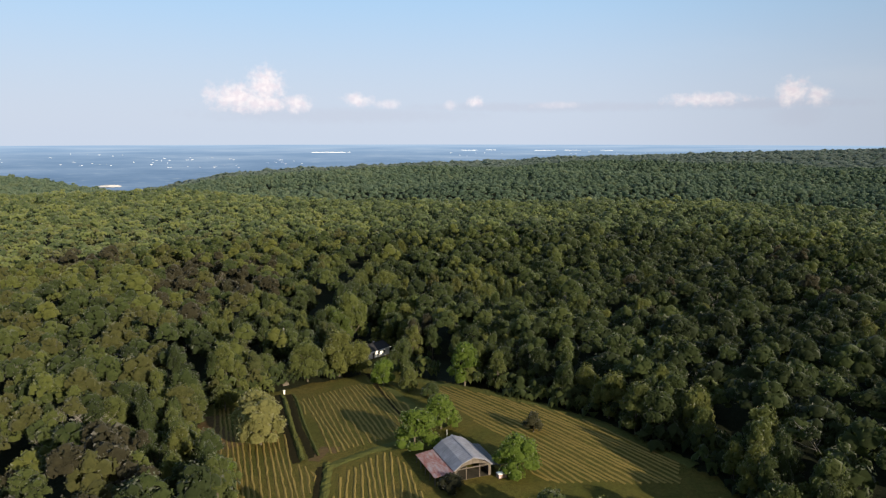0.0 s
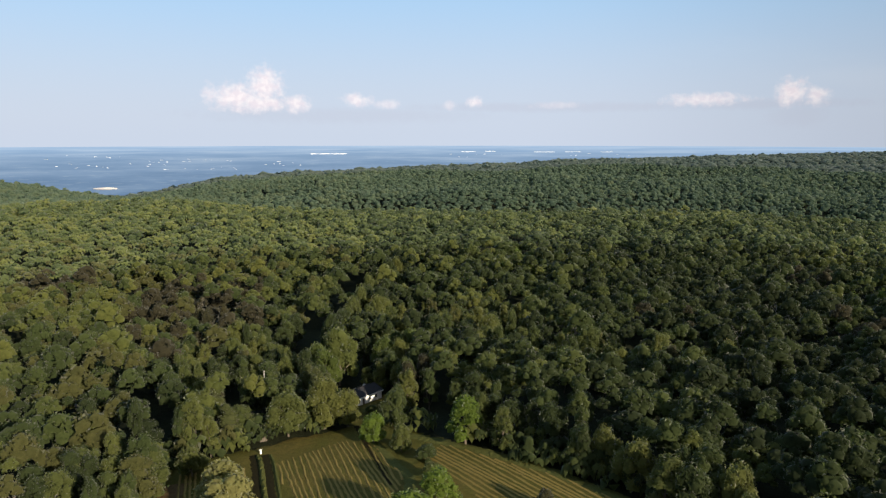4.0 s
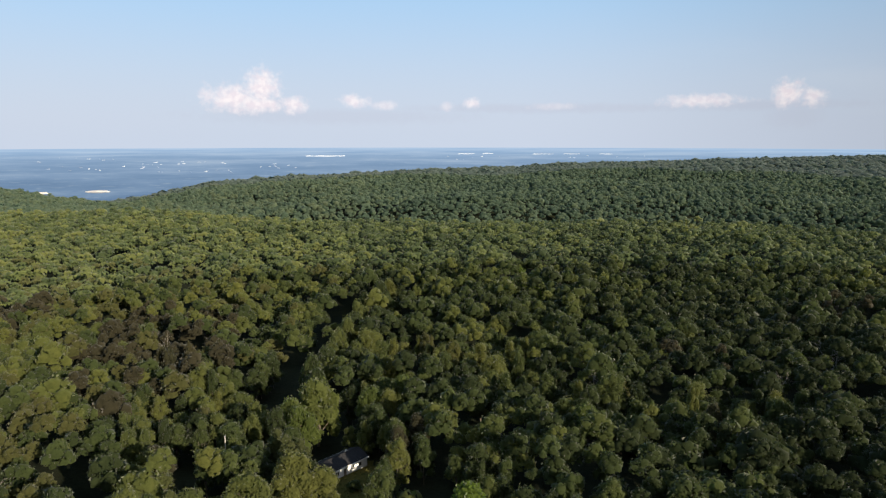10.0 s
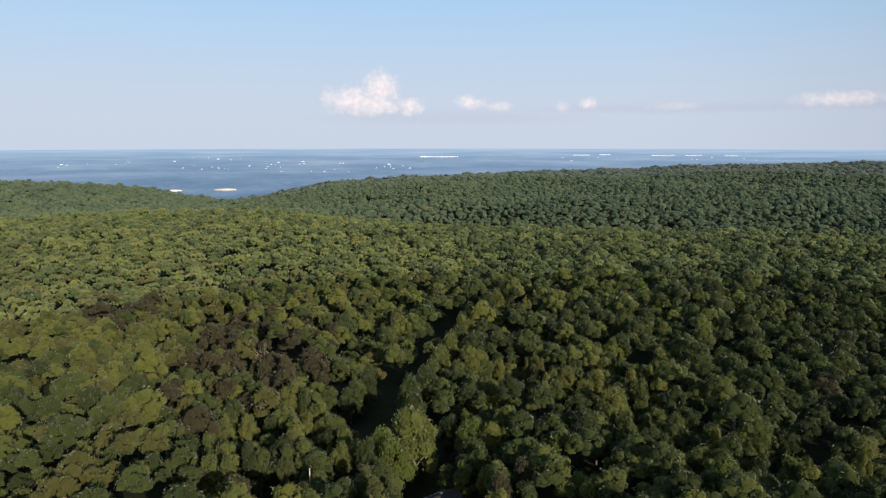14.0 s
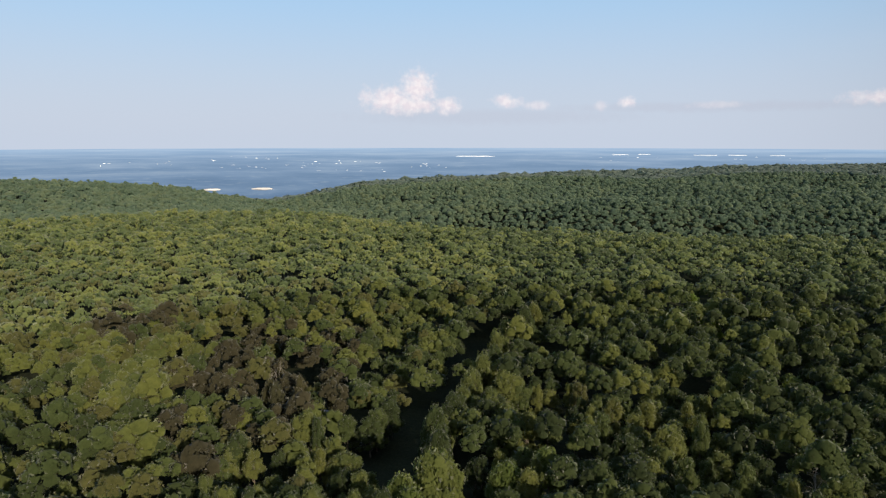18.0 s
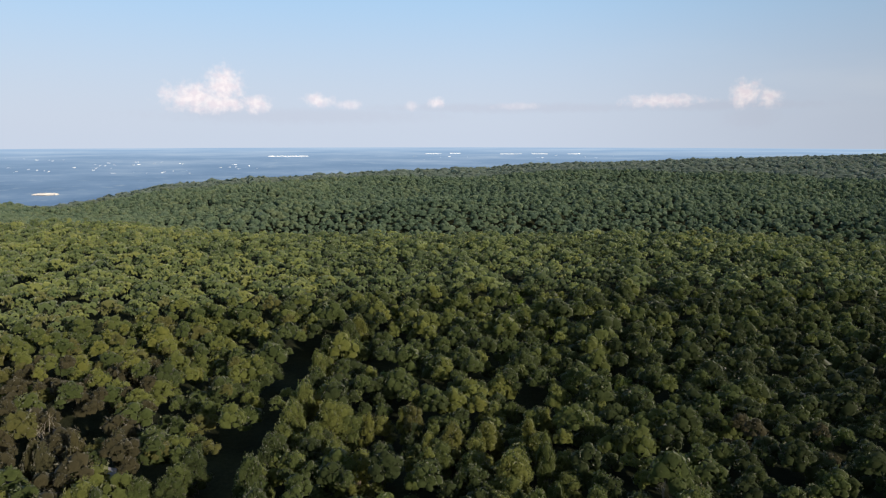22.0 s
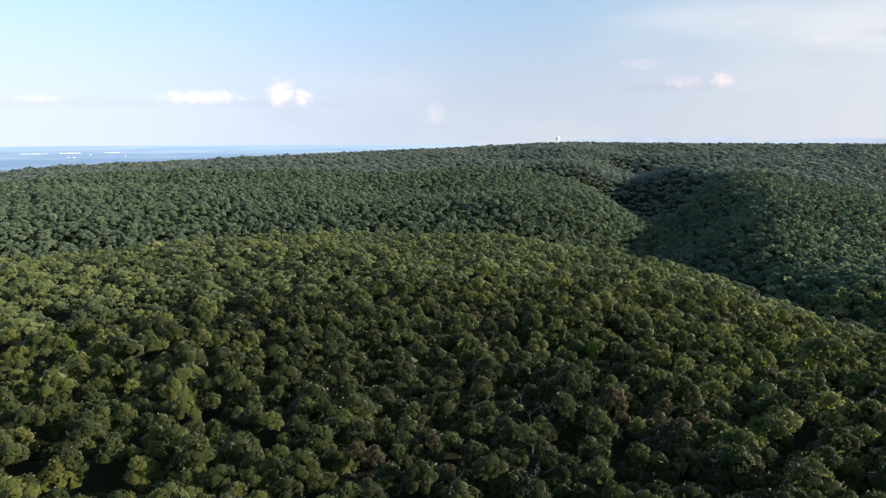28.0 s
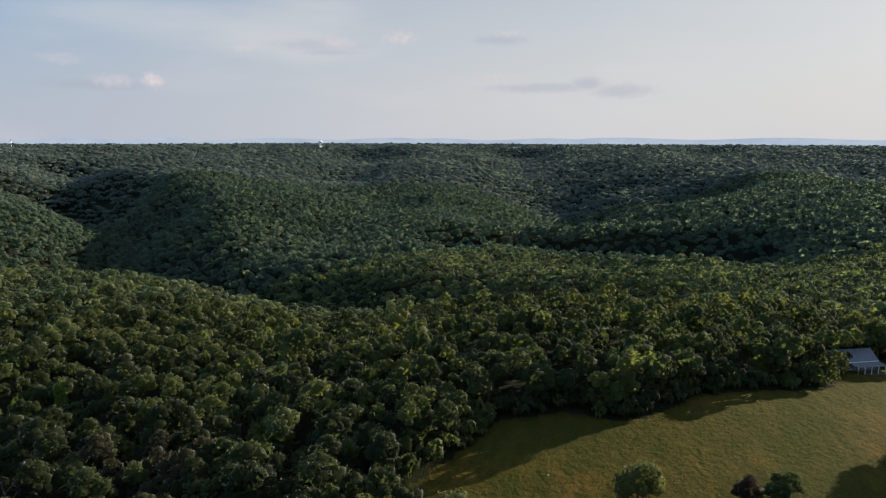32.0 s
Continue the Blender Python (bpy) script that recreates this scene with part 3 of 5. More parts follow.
def trunk(seed, r=0.06, limbs=4):
    """A tapered, slightly crooked trunk with limbs that fork into the crown, in the crown's own unit box."""
    rng = np.random.RandomState(seed)
    verts, faces = [], []

    def tube(a, b, ra, rb, n=6):
        a, b = np.array(a), np.array(b)
        d = (b - a) / np.linalg.norm(b - a)
        u = np.cross(d, [0.3, 0.9, 0.1])
        u /= np.linalg.norm(u)
        w = np.cross(d, u)
        o = sum(len(q) for q in verts)
        an = np.arange(n) / n * 6.283
        ring = np.cos(an)[:, None] * u + np.sin(an)[:, None] * w
        verts.append(np.concatenate([a + ring * ra, b + ring * rb]))
        for i in range(n):
            j = (i + 1) % n
            faces.append((o + i, o + j, o + n + j))
            faces.append((o + i, o + n + j, o + n + i))

    p = np.array([0.0, 0.0, -1.4])
    for i in range(3):
        q = np.array([rng.uniform(-0.05, 0.05) * (i + 1), rng.uniform(-0.05, 0.05) * (i + 1), -1.4 + (i + 1) * 0.85])
        tube(p, q, r * (1.25 - 0.25 * i), r * (1.0 - 0.25 * i))
        p = q
    for i in range(limbs):
        a = i * 6.283 / limbs + rng.uniform(-0.4, 0.4)
        z0 = rng.uniform(0.1, 0.8)
        tube((0, 0, z0), (math.cos(a) * 0.6, math.sin(a) * 0.6, z0 + rng.uniform(0.35, 0.7)), r * 0.45, r * 0.12, 5)
    return np.concatenate(verts), np.array(faces)


def scatter(step, seed, box, keep, gaps=0.0):
    rng = np.random.RandomState(seed)
    x0, x1, y0, y1 = box
    gx, gy = np.meshgrid(np.arange(x0, x1, step), np.arange(y0, y1, step))
    gx[1::2] += step / 2
    gx = gx + rng.uniform(-0.5, 0.5, gx.shape) * step
    gy = gy + rng.uniform(-0.5, 0.5, gy.shape) * step
    x, y = gx.ravel(), gy.ravel()
    m = keep(x, y) & (rng.uniform(size=len(x)) > gaps)
    return x[m], y[m], rng


BROWN_STANDS = [(-128, 372, 42), (-98, 310, 32), (-205, 395, 24), (200, 405, 14), (100, 330, 16), (-75, 140, 20), (170, 300, 14)]


def crowd(name, kinds, x, y, rng, radius, height, mat, label, bias=0.0, squash=1.25, uneven=0.17, hang=0.40):
    """Many crowns joined into one object."""
    n = len(x)
    z = land(x, y)
    r = radius * np.clip(np.exp(rng.normal(0, 0.30, n)), 0.55, 1.9)
    h = height * np.clip(rng.normal(1, uneven, n), 0.6, 1.45) * (0.82 + 0.18 * r / radius)
    spin = rng.uniform(0, 6.283, n)
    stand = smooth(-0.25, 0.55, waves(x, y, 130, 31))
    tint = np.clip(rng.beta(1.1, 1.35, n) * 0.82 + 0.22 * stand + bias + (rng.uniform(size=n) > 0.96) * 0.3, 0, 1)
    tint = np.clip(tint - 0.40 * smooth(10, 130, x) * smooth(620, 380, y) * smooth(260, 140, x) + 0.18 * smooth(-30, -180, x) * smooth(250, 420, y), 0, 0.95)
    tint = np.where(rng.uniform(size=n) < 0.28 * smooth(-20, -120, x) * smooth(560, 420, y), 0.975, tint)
    for bx, by, br in BROWN_STANDS:
        tint = np.where((np.hypot(x - bx, y - by) < br) & (rng.uniform(size=n) < 0.5), 1.0, tint)
    which = rng.randint(0, len(kinds), n)
    vs, fs, ts, o = [], [], [], 0
    for k, (kv, kf) in enumerate(kinds):
        s = np.where(which == k)[0]
        if not len(s):
            continue
        c, sn = np.cos(spin[s])[:, None], np.sin(spin[s])[:, None]
        vx = (kv[None, :, 0] * c - kv[None, :, 1] * sn) * r[s][:, None] + x[s][:, None]
        vy = (kv[None, :, 0] * sn + kv[None, :, 1] * c) * r[s][:, None] + y[s][:, None]
        tall = np.minimum(h[s] * hang, r[s] * squash)
        vz = z[s][:, None] + h[s][:, None] + (kv[None, :, 2] - 2.0) * tall[:, None]
        v = np.stack([vx, vy, vz], -1).reshape(-1, 3)
        fc = (kf[None] + (np.arange(len(s)) * len(kv))[:, None, None]).reshape(-1, 3) + o
        vs.append(v)
        fs.append(fc)
        ts.append(np.repeat(tint[s], len(kv)))
        o += len(v)
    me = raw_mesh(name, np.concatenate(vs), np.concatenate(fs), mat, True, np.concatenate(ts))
    return tagged(new(name, me), label, "forest", kind="stuff")


def polar(x, y):
    return np.hypot(x, y - 150), np.degrees(np.arctan2(x, y - 150))


def near_keep(x, y):
    return (y > 120 - 100 * (x > 130)) & ~open_land(x, y) & close(x, y) & ((waves(x, y, 34, 61) > -0.58) | (x > 130))


def close(x, y):
    """The stretch that the flight passes nearest."""
    return (np.hypot((x - 60) * 0.88, y - 225) < 300)


def middle(x, y):
    r, az = polar(x, y)
    return (r < 720) & ~close(x, y) & (az > -54) & (az < 122) & ~open_land(x, y)


def farther(x, y):
    r, az = polar(x, y)
    return (r >= 720) & (r < 1450) & (az > -50) & (az < 119)


def farthest(x, y):
    r, az = polar(x, y)
    rc, zc, _ = crest(x, y)
    return (r >= 1450) & (r < np.minimum(rc + 150, 3150)) & (az > -48) & (az < 118)


kinds_fine = [crown(120 + i, 300, 0.085, 14, conic=0.16 * (i % 3), rough=0.2, stir=0.6, spread=0.16) for i in range(10)]
kinds_a = [crown(100 + i, 130, 0.092, 11, conic=0.16 * (i % 3), rough=0.2, stir=0.5, spread=0.15, skirt=-0.2) for i in range(10)]
kinds_b = [crown(200 + i, 18, 0.125, 5, conic=0.16 * (i % 3), rough=0.22, sub=0, stir=0.4, spread=0.14, skirt=-0.1) for i in range(14)]
kinds_c = [crown(300 + i, 4, 0.18, 1 + i % 3, conic=0.12 * (i % 3), rough=0.2, sub=0, skirt=-0.25, stir=0.4) for i in range(14)]
kinds_d = [crown(400 + i, 0, 0.3, 0, rough=0.2, sub=0, skirt=-0.1) for i in range(8)]

# the trees that stand singly, each a thing of its own: x, y, height, crown radius
SINGLES = {
    "pale": [(-48, 175, 14, 7.0), (-52, 184, 13, 6.4)],
    "fresh": [(17.5, 154.5, 10, 5.8), (-53, 152, 9, 5.2), (7, 217, 15.5, 6.2), (-19.5, 219, 10, 4.3), (-0.5, 179.5, 11, 5.2), (-6.5, 167.5, 11.5, 6.4), (41, 464, 18, 5.0), (49, 475, 18, 5.0), (58, 468, 17, 4.6), (212, 357, 20, 2.6),
              (204, 366, 17, 4.6), (51, 498, 17, 5.0)],
    "green": [(-46, 228, 15, 6.5), (-36, 233, 17, 7.0), (-36, 246, 12, 4.2), (-66, 203, 9, 4.4), (-11, 212, 9, 3.2), (-4, 205, 5.5, 3.0),
              (-2, 192, 6, 3.2), (-14, 230, 14, 4.4), (-29, 234, 13, 5.0), (-22.5, 246, 3.4, 2.2), (-13, 264, 15, 5.0), (56, 172, 16, 5.2), (65, 171, 17, 5.0), (47, 188, 15, 5.6), (31, 209, 16, 5.4), (20, 217, 15, 5.0), (42, 197, 14, 5.0),
              # added unseen: y near 103 shade the barn, x over 300 the farmhouse
              (54, 123, 13, 5.2), (40, 121, 12, 5.0), (20, 124, 15, 5.0), (30, 121, 14.5, 5.0), (11, 119, 14, 4.5), (66, 128, 14, 5.4), (32, 112, 14, 5.2), (47, 112, 14, 5.4), (13, 113, 12, 4.8), (60, 112, 15, 5.4), (8, 103, 19, 5.6), (20, 104, 19, 5.8), (33, 103, 20, 6.0), (46, 102, 19, 5.8), (58, 103, 19, 5.6), (38, 129, 9, 4.2), (175, 174, 12.5, 6.6), (181, 138, 8, 5.2), (309, 61, 21, 7.0), (320, 66, 21, 7.0), (302, 54, 20, 6.5), (203, 98, 13, 6.0), (212, 91, 14, 6.5), (195, 94, 11, 5.0)],
    "light": [(-38, 279, 24, 8.0), (-41, 270, 18, 6.2), (-45.5, 275, 19, 5.2), (-12, 300, 18, 5.5), (-22, 292, 17, 5.5), (44, 268, 18, 5.5), (-163, 376, 17, 6.5), (70, 380, 17, 5.5), (-66, 446, 17, 6.0), (228, 256, 17, 5.0), (106, 393, 16, 5.0)],
    "pine": [(-40, 246, 20, 4.4), (-62, 222, 16, 4.2), (-45, 254, 19, 4.2), (-70, 236, 17, 4.2), (-37.5, 252.5, 15, 3.8), (-76, 222, 16, 4.0)],
    "purple": [(178, 148, 8.5, 3.6)],
    "brown": [(24, 177, 6.5, 3.0), (2, 147, 4.6, 3.4), (-104, 330, 20, 4.2), (-98, 336, 21, 4.0), (-110, 337, 19, 4.0), (-150, 360, 19, 4.2), (-90, 345, 18, 4.0), (165, 385, 18, 5.0), (205, 408, 18, 5.0)],
}
for (ax, ay), (bx, by) in zip(LANE[1:], LANE[2:]):
    n = math.hypot(bx - ax, by - ay)
    for f in (0.2, 0.55, 0.9):
        ex, ey = ax + (bx - ax) * f + (by - ay) / n * 11.5, ay + (by - ay) * f - (bx - ax) / n * 11.5
        SINGLES["green"].append((round(ex, 1), round(ey, 1), 20 + 3 * math.sin(ex * 3 + ey), 4.8 + 0.7 * math.sin(ey)))
TAKEN = [p for rows in SINGLES.values() for p in rows]


def free(x, y):
    ok = np.ones(len(x), bool)
    for tx, ty, th, tr in TAKEN:
        ok &= np.hypot(x - tx, y - ty) > tr * 0.8 + 2.2
    return ok


x, y, rng = scatter(6.3, 11, (-300, 370, 10, 520), lambda x, y: near_keep(x, y) & free(x, y), 0.05)
# those along the open land and under the flight stand as trees of their own
edge = np.zeros(len(x))
for dx, dy in ((12, 0), (-12, 0), (0, 12), (0, -12), (8, 8), (-8, -8), (8, -8), (-8, 8)):
    edge += open_land(x + dx, y + dy)
rank = np.hypot(x - 20, y - 240) - 190 * (edge > 0) * ((x < 75) | (y > 85))
order = np.argsort(rank)
NEAREST = order[:280]
near_x, near_y, near_edge = x[NEAREST], y[NEAREST], edge[NEAREST] > 0
rest = order[280:]
inner = rest[np.hypot((x[rest] + 20) * 0.8, y[rest] - 250) < 185]
rest = rest[np.hypot((x[rest] + 20) * 0.8, y[rest] - 250) >= 185]
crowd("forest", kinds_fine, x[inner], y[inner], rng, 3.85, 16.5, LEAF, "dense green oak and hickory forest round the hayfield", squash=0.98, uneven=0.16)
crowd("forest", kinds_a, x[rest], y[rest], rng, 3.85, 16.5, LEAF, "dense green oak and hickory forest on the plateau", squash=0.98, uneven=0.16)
x, y, rng = scatter(5.9, 12, (-800, 800, -250, 960), middle, 0.05)
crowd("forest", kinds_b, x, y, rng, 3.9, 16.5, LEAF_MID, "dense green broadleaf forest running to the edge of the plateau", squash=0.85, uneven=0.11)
x, y, rng = scatter(9.0, 13, (-1400, 1450, -500, 1620), farther)
crowd("forest", kinds_c, x, y, rng, 6.5, 16.5, LEAF_FAR_HAZE, "green broadleaf forest on the far slopes of the hollows", squash=0.75, uneven=0.09)
x, y, rng = scatter(12.6, 14, (-2000, 3200, -1200, 3000), farthest)
crowd("forest", kinds_d, x, y, rng, 9.4, 16.5, LEAF_BLUE_HAZE, "far forest along the skyline ridge", squash=0.6, uneven=0.09)

x, y, rng = scatter(8.6, 16, (-300, 300, -140, 112), lambda x, y: ~open_land(x, y) & free(x, y) & (x < 130))
crowd("forest", kinds_c, x, y, rng, 5.6, 16.0, LEAF, "green broadleaf forest south of the hayfield", squash=1.0)

# undergrowth that closes the forest's edge down to the ground
def edge_keep(x, y):
    near = np.zeros(len(x), bool)
    for dx, dy in ((12, 0), (-12, 0), (0, 12), (0, -12), (5, 5), (-5, 5), (5, -5), (-5, -5), (9, 9), (-9, -9), (9, -9), (-9, 9)):
        near |= inside(x + dx, y + dy, HAY_FIELD) | inside(x + dx, y + dy, PASTURE)
    return near & ~open_land(x, y) & (y > 20)


x, y, rng = scatter(3.2, 15, (-100, 340, 10, 270), edge_keep)
crowd("undergrowth", kinds_b, x, y, rng, 3.0, 7.0, LEAF, "dense leafy bushes closing the forest edge along the fields", squash=1.5, hang=0.6)


# ---------------------------------------------------------------- single trees
def part(name, bm, mat, parent, label=""):
    """Links a bmesh (or a mesh) as one object under a thing or under a part."""
    if isinstance(bm, bmesh.types.BMesh):
        me = bpy.data.meshes.new(name)
        bmesh.ops.recalc_face_normals(bm, faces=bm.faces)
        bm.to_mesh(me)
        bm.free()
        me.materials.append(mat)
    else:
        me = bm
    ob = new(name, me)
    ob.parent = parent
    if label:
        ob["label"] = label
    return ob


def tree_meshes(seed, leaf, leaves=900, size=0.068, lobes=18, conic=0.0, limbs=4, aspect=1.0, low=0.3):
    cv, cf = crown(seed, leaves, size, lobes, conic, aspect=aspect, low=low, stir=0.6, spread=0.18, rough=0.2)
    tv, tf = trunk(seed, limbs=limbs)
    return raw_mesh("crown", cv, cf, leaf, True), raw_mesh("trunk", tv, tf, BARK, True)


def tree(name, meshes, x, y, h, r, label, group="", spin=0.0, category="tree", low=0.445):
    """A tree whose crown has the radius r and whose top stands h over the ground."""
    ob = new(name)
    part("crown", meshes[0], None, ob)
    part("trunk", meshes[1], None, ob)
    tall = h * low
    # the unit trunk starts 1.4 under the crown's box; it is stretched to reach the ground
    base = float(land(np.array([x]), np.array([y]))[0])
    ob.matrix_basis = Matrix.Translation((x, y, base + h - 2 * tall)) @ Matrix.Rotation(spin, 4, "Z") @ Matrix.Diagonal((r, r, tall, 1))
    gap = (h - 2 * tall) / tall
    ob.children[1].scale.z = 1.0
    ob.children[1].location.z = 0.0
    if gap > 1.35:
        ob.children[1].location.z = -(gap - 1.35)
    return tagged(ob, label, category, group)


variants = [tree_meshes(500 + i, LEAF_ONE, 1500, 0.060, low=0.5, conic=0.12 * (i % 3), lobes=18 + i % 4) for i in range(9)]
edge_kinds = [tree_meshes(520 + i, LEAF_ONE, 2200, 0.056, conic=0.1 * (i % 3), lobes=24 + i % 4, aspect=1.6) for i in range(7)]
rng = np.random.RandomState(77)
for i, (tx, ty) in enumerate(zip(near_x, near_y)):
    h, r = (16.5 + 5.0 * (tx > 140)) * np.clip(rng.normal(1, 0.16), 0.65, 1.4), (4.1 + 0.4 * (tx > 140)) * np.clip(rng.normal(1, 0.26), 0.65, 1.7)
    tree("broadleaf_tree", edge_kinds[i % 7] if near_edge[i] else variants[i % len(variants)], float(tx), float(ty), float(h), float(r),
         "green broadleaf forest tree with a full rounded crown", "broadleaf trees of the forest", rng.uniform(0, 6.28), low=0.48 if near_edge[i] else min(0.4, r / h))

pale = [tree_meshes(600 + i, LEAF_PALE, 1800, 0.062, 26) for i in range(2)]
fresh = [tree_meshes(610 + i, LEAF_FRESH, 1800, 0.064, 24, conic=0.1 * i) for i in range(3)]
light = [tree_meshes(615 + i, LEAF_LIGHT, 1800, 0.064, 24, conic=0.1 * i) for i in range(3)]
green = [tree_meshes(620 + i, LEAF_ONE, 2600, 0.058, 26) for i in range(4)]
brown = [tree_meshes(630 + i, LEAF_BROWN, 600, 0.08, 10, conic=0.3) for i in range(2)]
pine = [tree_meshes(650 + i, LEAF_PINE, 1200, 0.075, 22, conic=0.72, aspect=1.9, low=0.2) for i in range(2)]
purple = [tree_meshes(640, LEAF_PURPLE, 2400, 0.055, 22)]
LABELS = {"pale": "pale yellow-green flowering tree in the mown hayfield", "fresh": "bright fresh-green broadleaf tree beside the clearing",
          "light": "light green broadleaf tree taller than the forest around it", "green": "round green broadleaf tree at the field's edge", "pine": "olive-green pine tree with drooping tiers beside the house lane", "purple": "dark purple-leaved tree in the pasture", "brown": "thin brownish olive tree with open foliage"}
for key, meshes in (("pale", pale), ("fresh", fresh), ("light", light), ("green", green), ("pine", pine), ("purple", purple), ("brown", brown)):
    for i, (tx, ty, h, r) in enumerate(SINGLES[key]):
        small = h < 7
        tree("shrub" if small else "tree", meshes[i % len(meshes)], tx, ty, h, r,
             LABELS[key].replace("tree", "shrub") if small else LABELS[key], "", rng.uniform(0, 6.28), "shrub" if small else "tree", 0.49 if h < 13 else 0.46)


# ---------------------------------------------------------------- bmesh helpers
def box_into(bm, cx, cy, cz, sx, sy, sz, rz=0.0):
    r = bmesh.ops.create_cube(bm, size=1)
    m = Matrix.Translation((cx, cy, cz)) @ Matrix.Rotation(rz, 4, "Z") @ Matrix.Diagonal((sx, sy, sz, 1))
    bmesh.ops.transform(bm, matrix=m, verts=r["verts"])
    return r["verts"]


def a_box(*args, **kw):
    bm = bmesh.new()
    box_into(bm, *args, **kw)
    return bm


def slab(corners, thick):
    """A thin slab over four or more corners in one plane, thickened straight down."""
    bm = bmesh.new()
    top = [bm.verts.new(c) for c in corners]
    low = [bm.verts.new((c[0], c[1], c[2] - thick)) for c in corners]
    bm.faces.new(top)
    bm.faces.new(low[::-1])
    for i in range(len(corners)):
        j = (i + 1) % len(corners)
        bm.faces.new((top[i], low[i], low[j], top[j]))
    return bm


def ribbed(a, b, c, d, thick, pitch, rise=0.05):
    """A roof of ribbed metal sheets: a-b along the eave, d-c along the ridge."""
    a, b, c, d = Vector(a), Vector(b), Vector(c), Vector(d)
    n = max(2, int((b - a).length / pitch))
    bm = bmesh.new()
    up = (b - a).cross(d - a).normalized()
    if up.z < 0:
        up = -up
    rows = []
    for i in range(2 * n + 1):
        s = i / (2 * n)
        o = up * (rise if i % 2 else 0.0)
        rows.append((bm.verts.new(a.lerp(b, s) + o), bm.verts.new(d.lerp(c, s) + o)))
    for p, q in zip(rows, rows[1:]):
        bm.faces.new((p[0], q[0], q[1], p[1]))
    e = bmesh.ops.extrude_face_region(bm, geom=bm.faces[:])
    bmesh.ops.translate(bm, verts=[v for v in e["geom"] if isinstance(v, bmesh.types.BMVert)], vec=-up * thick)
    return bm


METAL = plain("weathered_metal_roof", (0.127, 0.127, 0.149), (0.229, 0.226, 0.255), 0.6, 0.6, 0.1, 0.1, stretch=(1, 1, 0.3))


def rust_material():
    k = Nodes("rusty_metal_roof")
    n = k.noise(k.pos((1.0, 0.35, 1.0)), 0.9, 6, 0.7)
    col = k.ramp(n, (0.36, (0.22, 0.20, 0.22)), (0.5, (0.20, 0.12, 0.12)), (0.62, (0.16, 0.060, 0.052)))
    return k.finish(col, 0.7, 0.1, bump=n, strength=0.2)


RUST = rust_material()
WOOD = plain("grey_barn_boards", (0.054, 0.045, 0.036), (0.120, 0.102, 0.084), 3.0, 0.9, stretch=(1, 1, 0.12))
# darker roof metal for the east lean-to, its shadow put into the colour
SHADOW_METAL = plain("shadow_dark_metal", (0.045, 0.047, 0.055), (0.095, 0.096, 0.105), 1.2, 0.75)
# farmhouse roof and siding: tree shade is put into these blue-greys
SHADED_METAL = plain("shaded_blue_metal_roof", (0.085, 0.095, 0.120), (0.135, 0.148, 0.180), 0.6, 0.7, stretch=(1, 1, 0.3))
SHADED_WALL = plain("shaded_grey_siding", (0.10, 0.10, 0.105), (0.16, 0.16, 0.165), 2.0, 0.85)
# dark roof made near black: the trees' shade over the house is put in
DARK_SHADE_ROOF = plain("shade_dark_shingles", (0.010, 0.010, 0.012), (0.022, 0.022, 0.025), 2.2, 0.95)
WHITE = plain("white_siding", (0.62, 0.63, 0.64), (0.80, 0.80, 0.79), 2.0, 0.6)
GLASS = plain("dark_window_glass", (0.02, 0.025, 0.03), (0.03, 0.035, 0.04), 1.0, 0.08, spec=0.6, bump=0.0)
TRIM = plain("white_trim", (0.72, 0.72, 0.71), (0.82, 0.82, 0.80), 3.0, 0.5)
CONCRETE = plain("concrete", (0.28, 0.27, 0.25), (0.40, 0.39, 0.36), 2.0, 0.9)
TANKWHITE = plain("white_tank_paint", (0.66, 0.69, 0.72), (0.78, 0.80, 0.82), 0.8, 0.45)
STRAW = plain("raked_straw", (0.111, 0.088, 0.025), (0.181, 0.132, 0.045), 3.0, 0.95, bump=0.8, spec=0.05)
TALLGRASS = plain("tall_grass", (0.039, 0.045, 0.013), (0.067, 0.069, 0.021), 2.5, 0.95, bump=0.8, spec=0.05)
SOILFLOOR = plain("trodden_earth", (0.018, 0.016, 0.011), (0.036, 0.030, 0.020), 1.2, 0.95)
GRAVEL = plain("gravel", (0.16, 0.14, 0.12), (0.26, 0.23, 0.20), 3.0, 0.95)


def height(x, y):
    return float(land(np.array([float(x)]), np.array([float(y)]))[0])


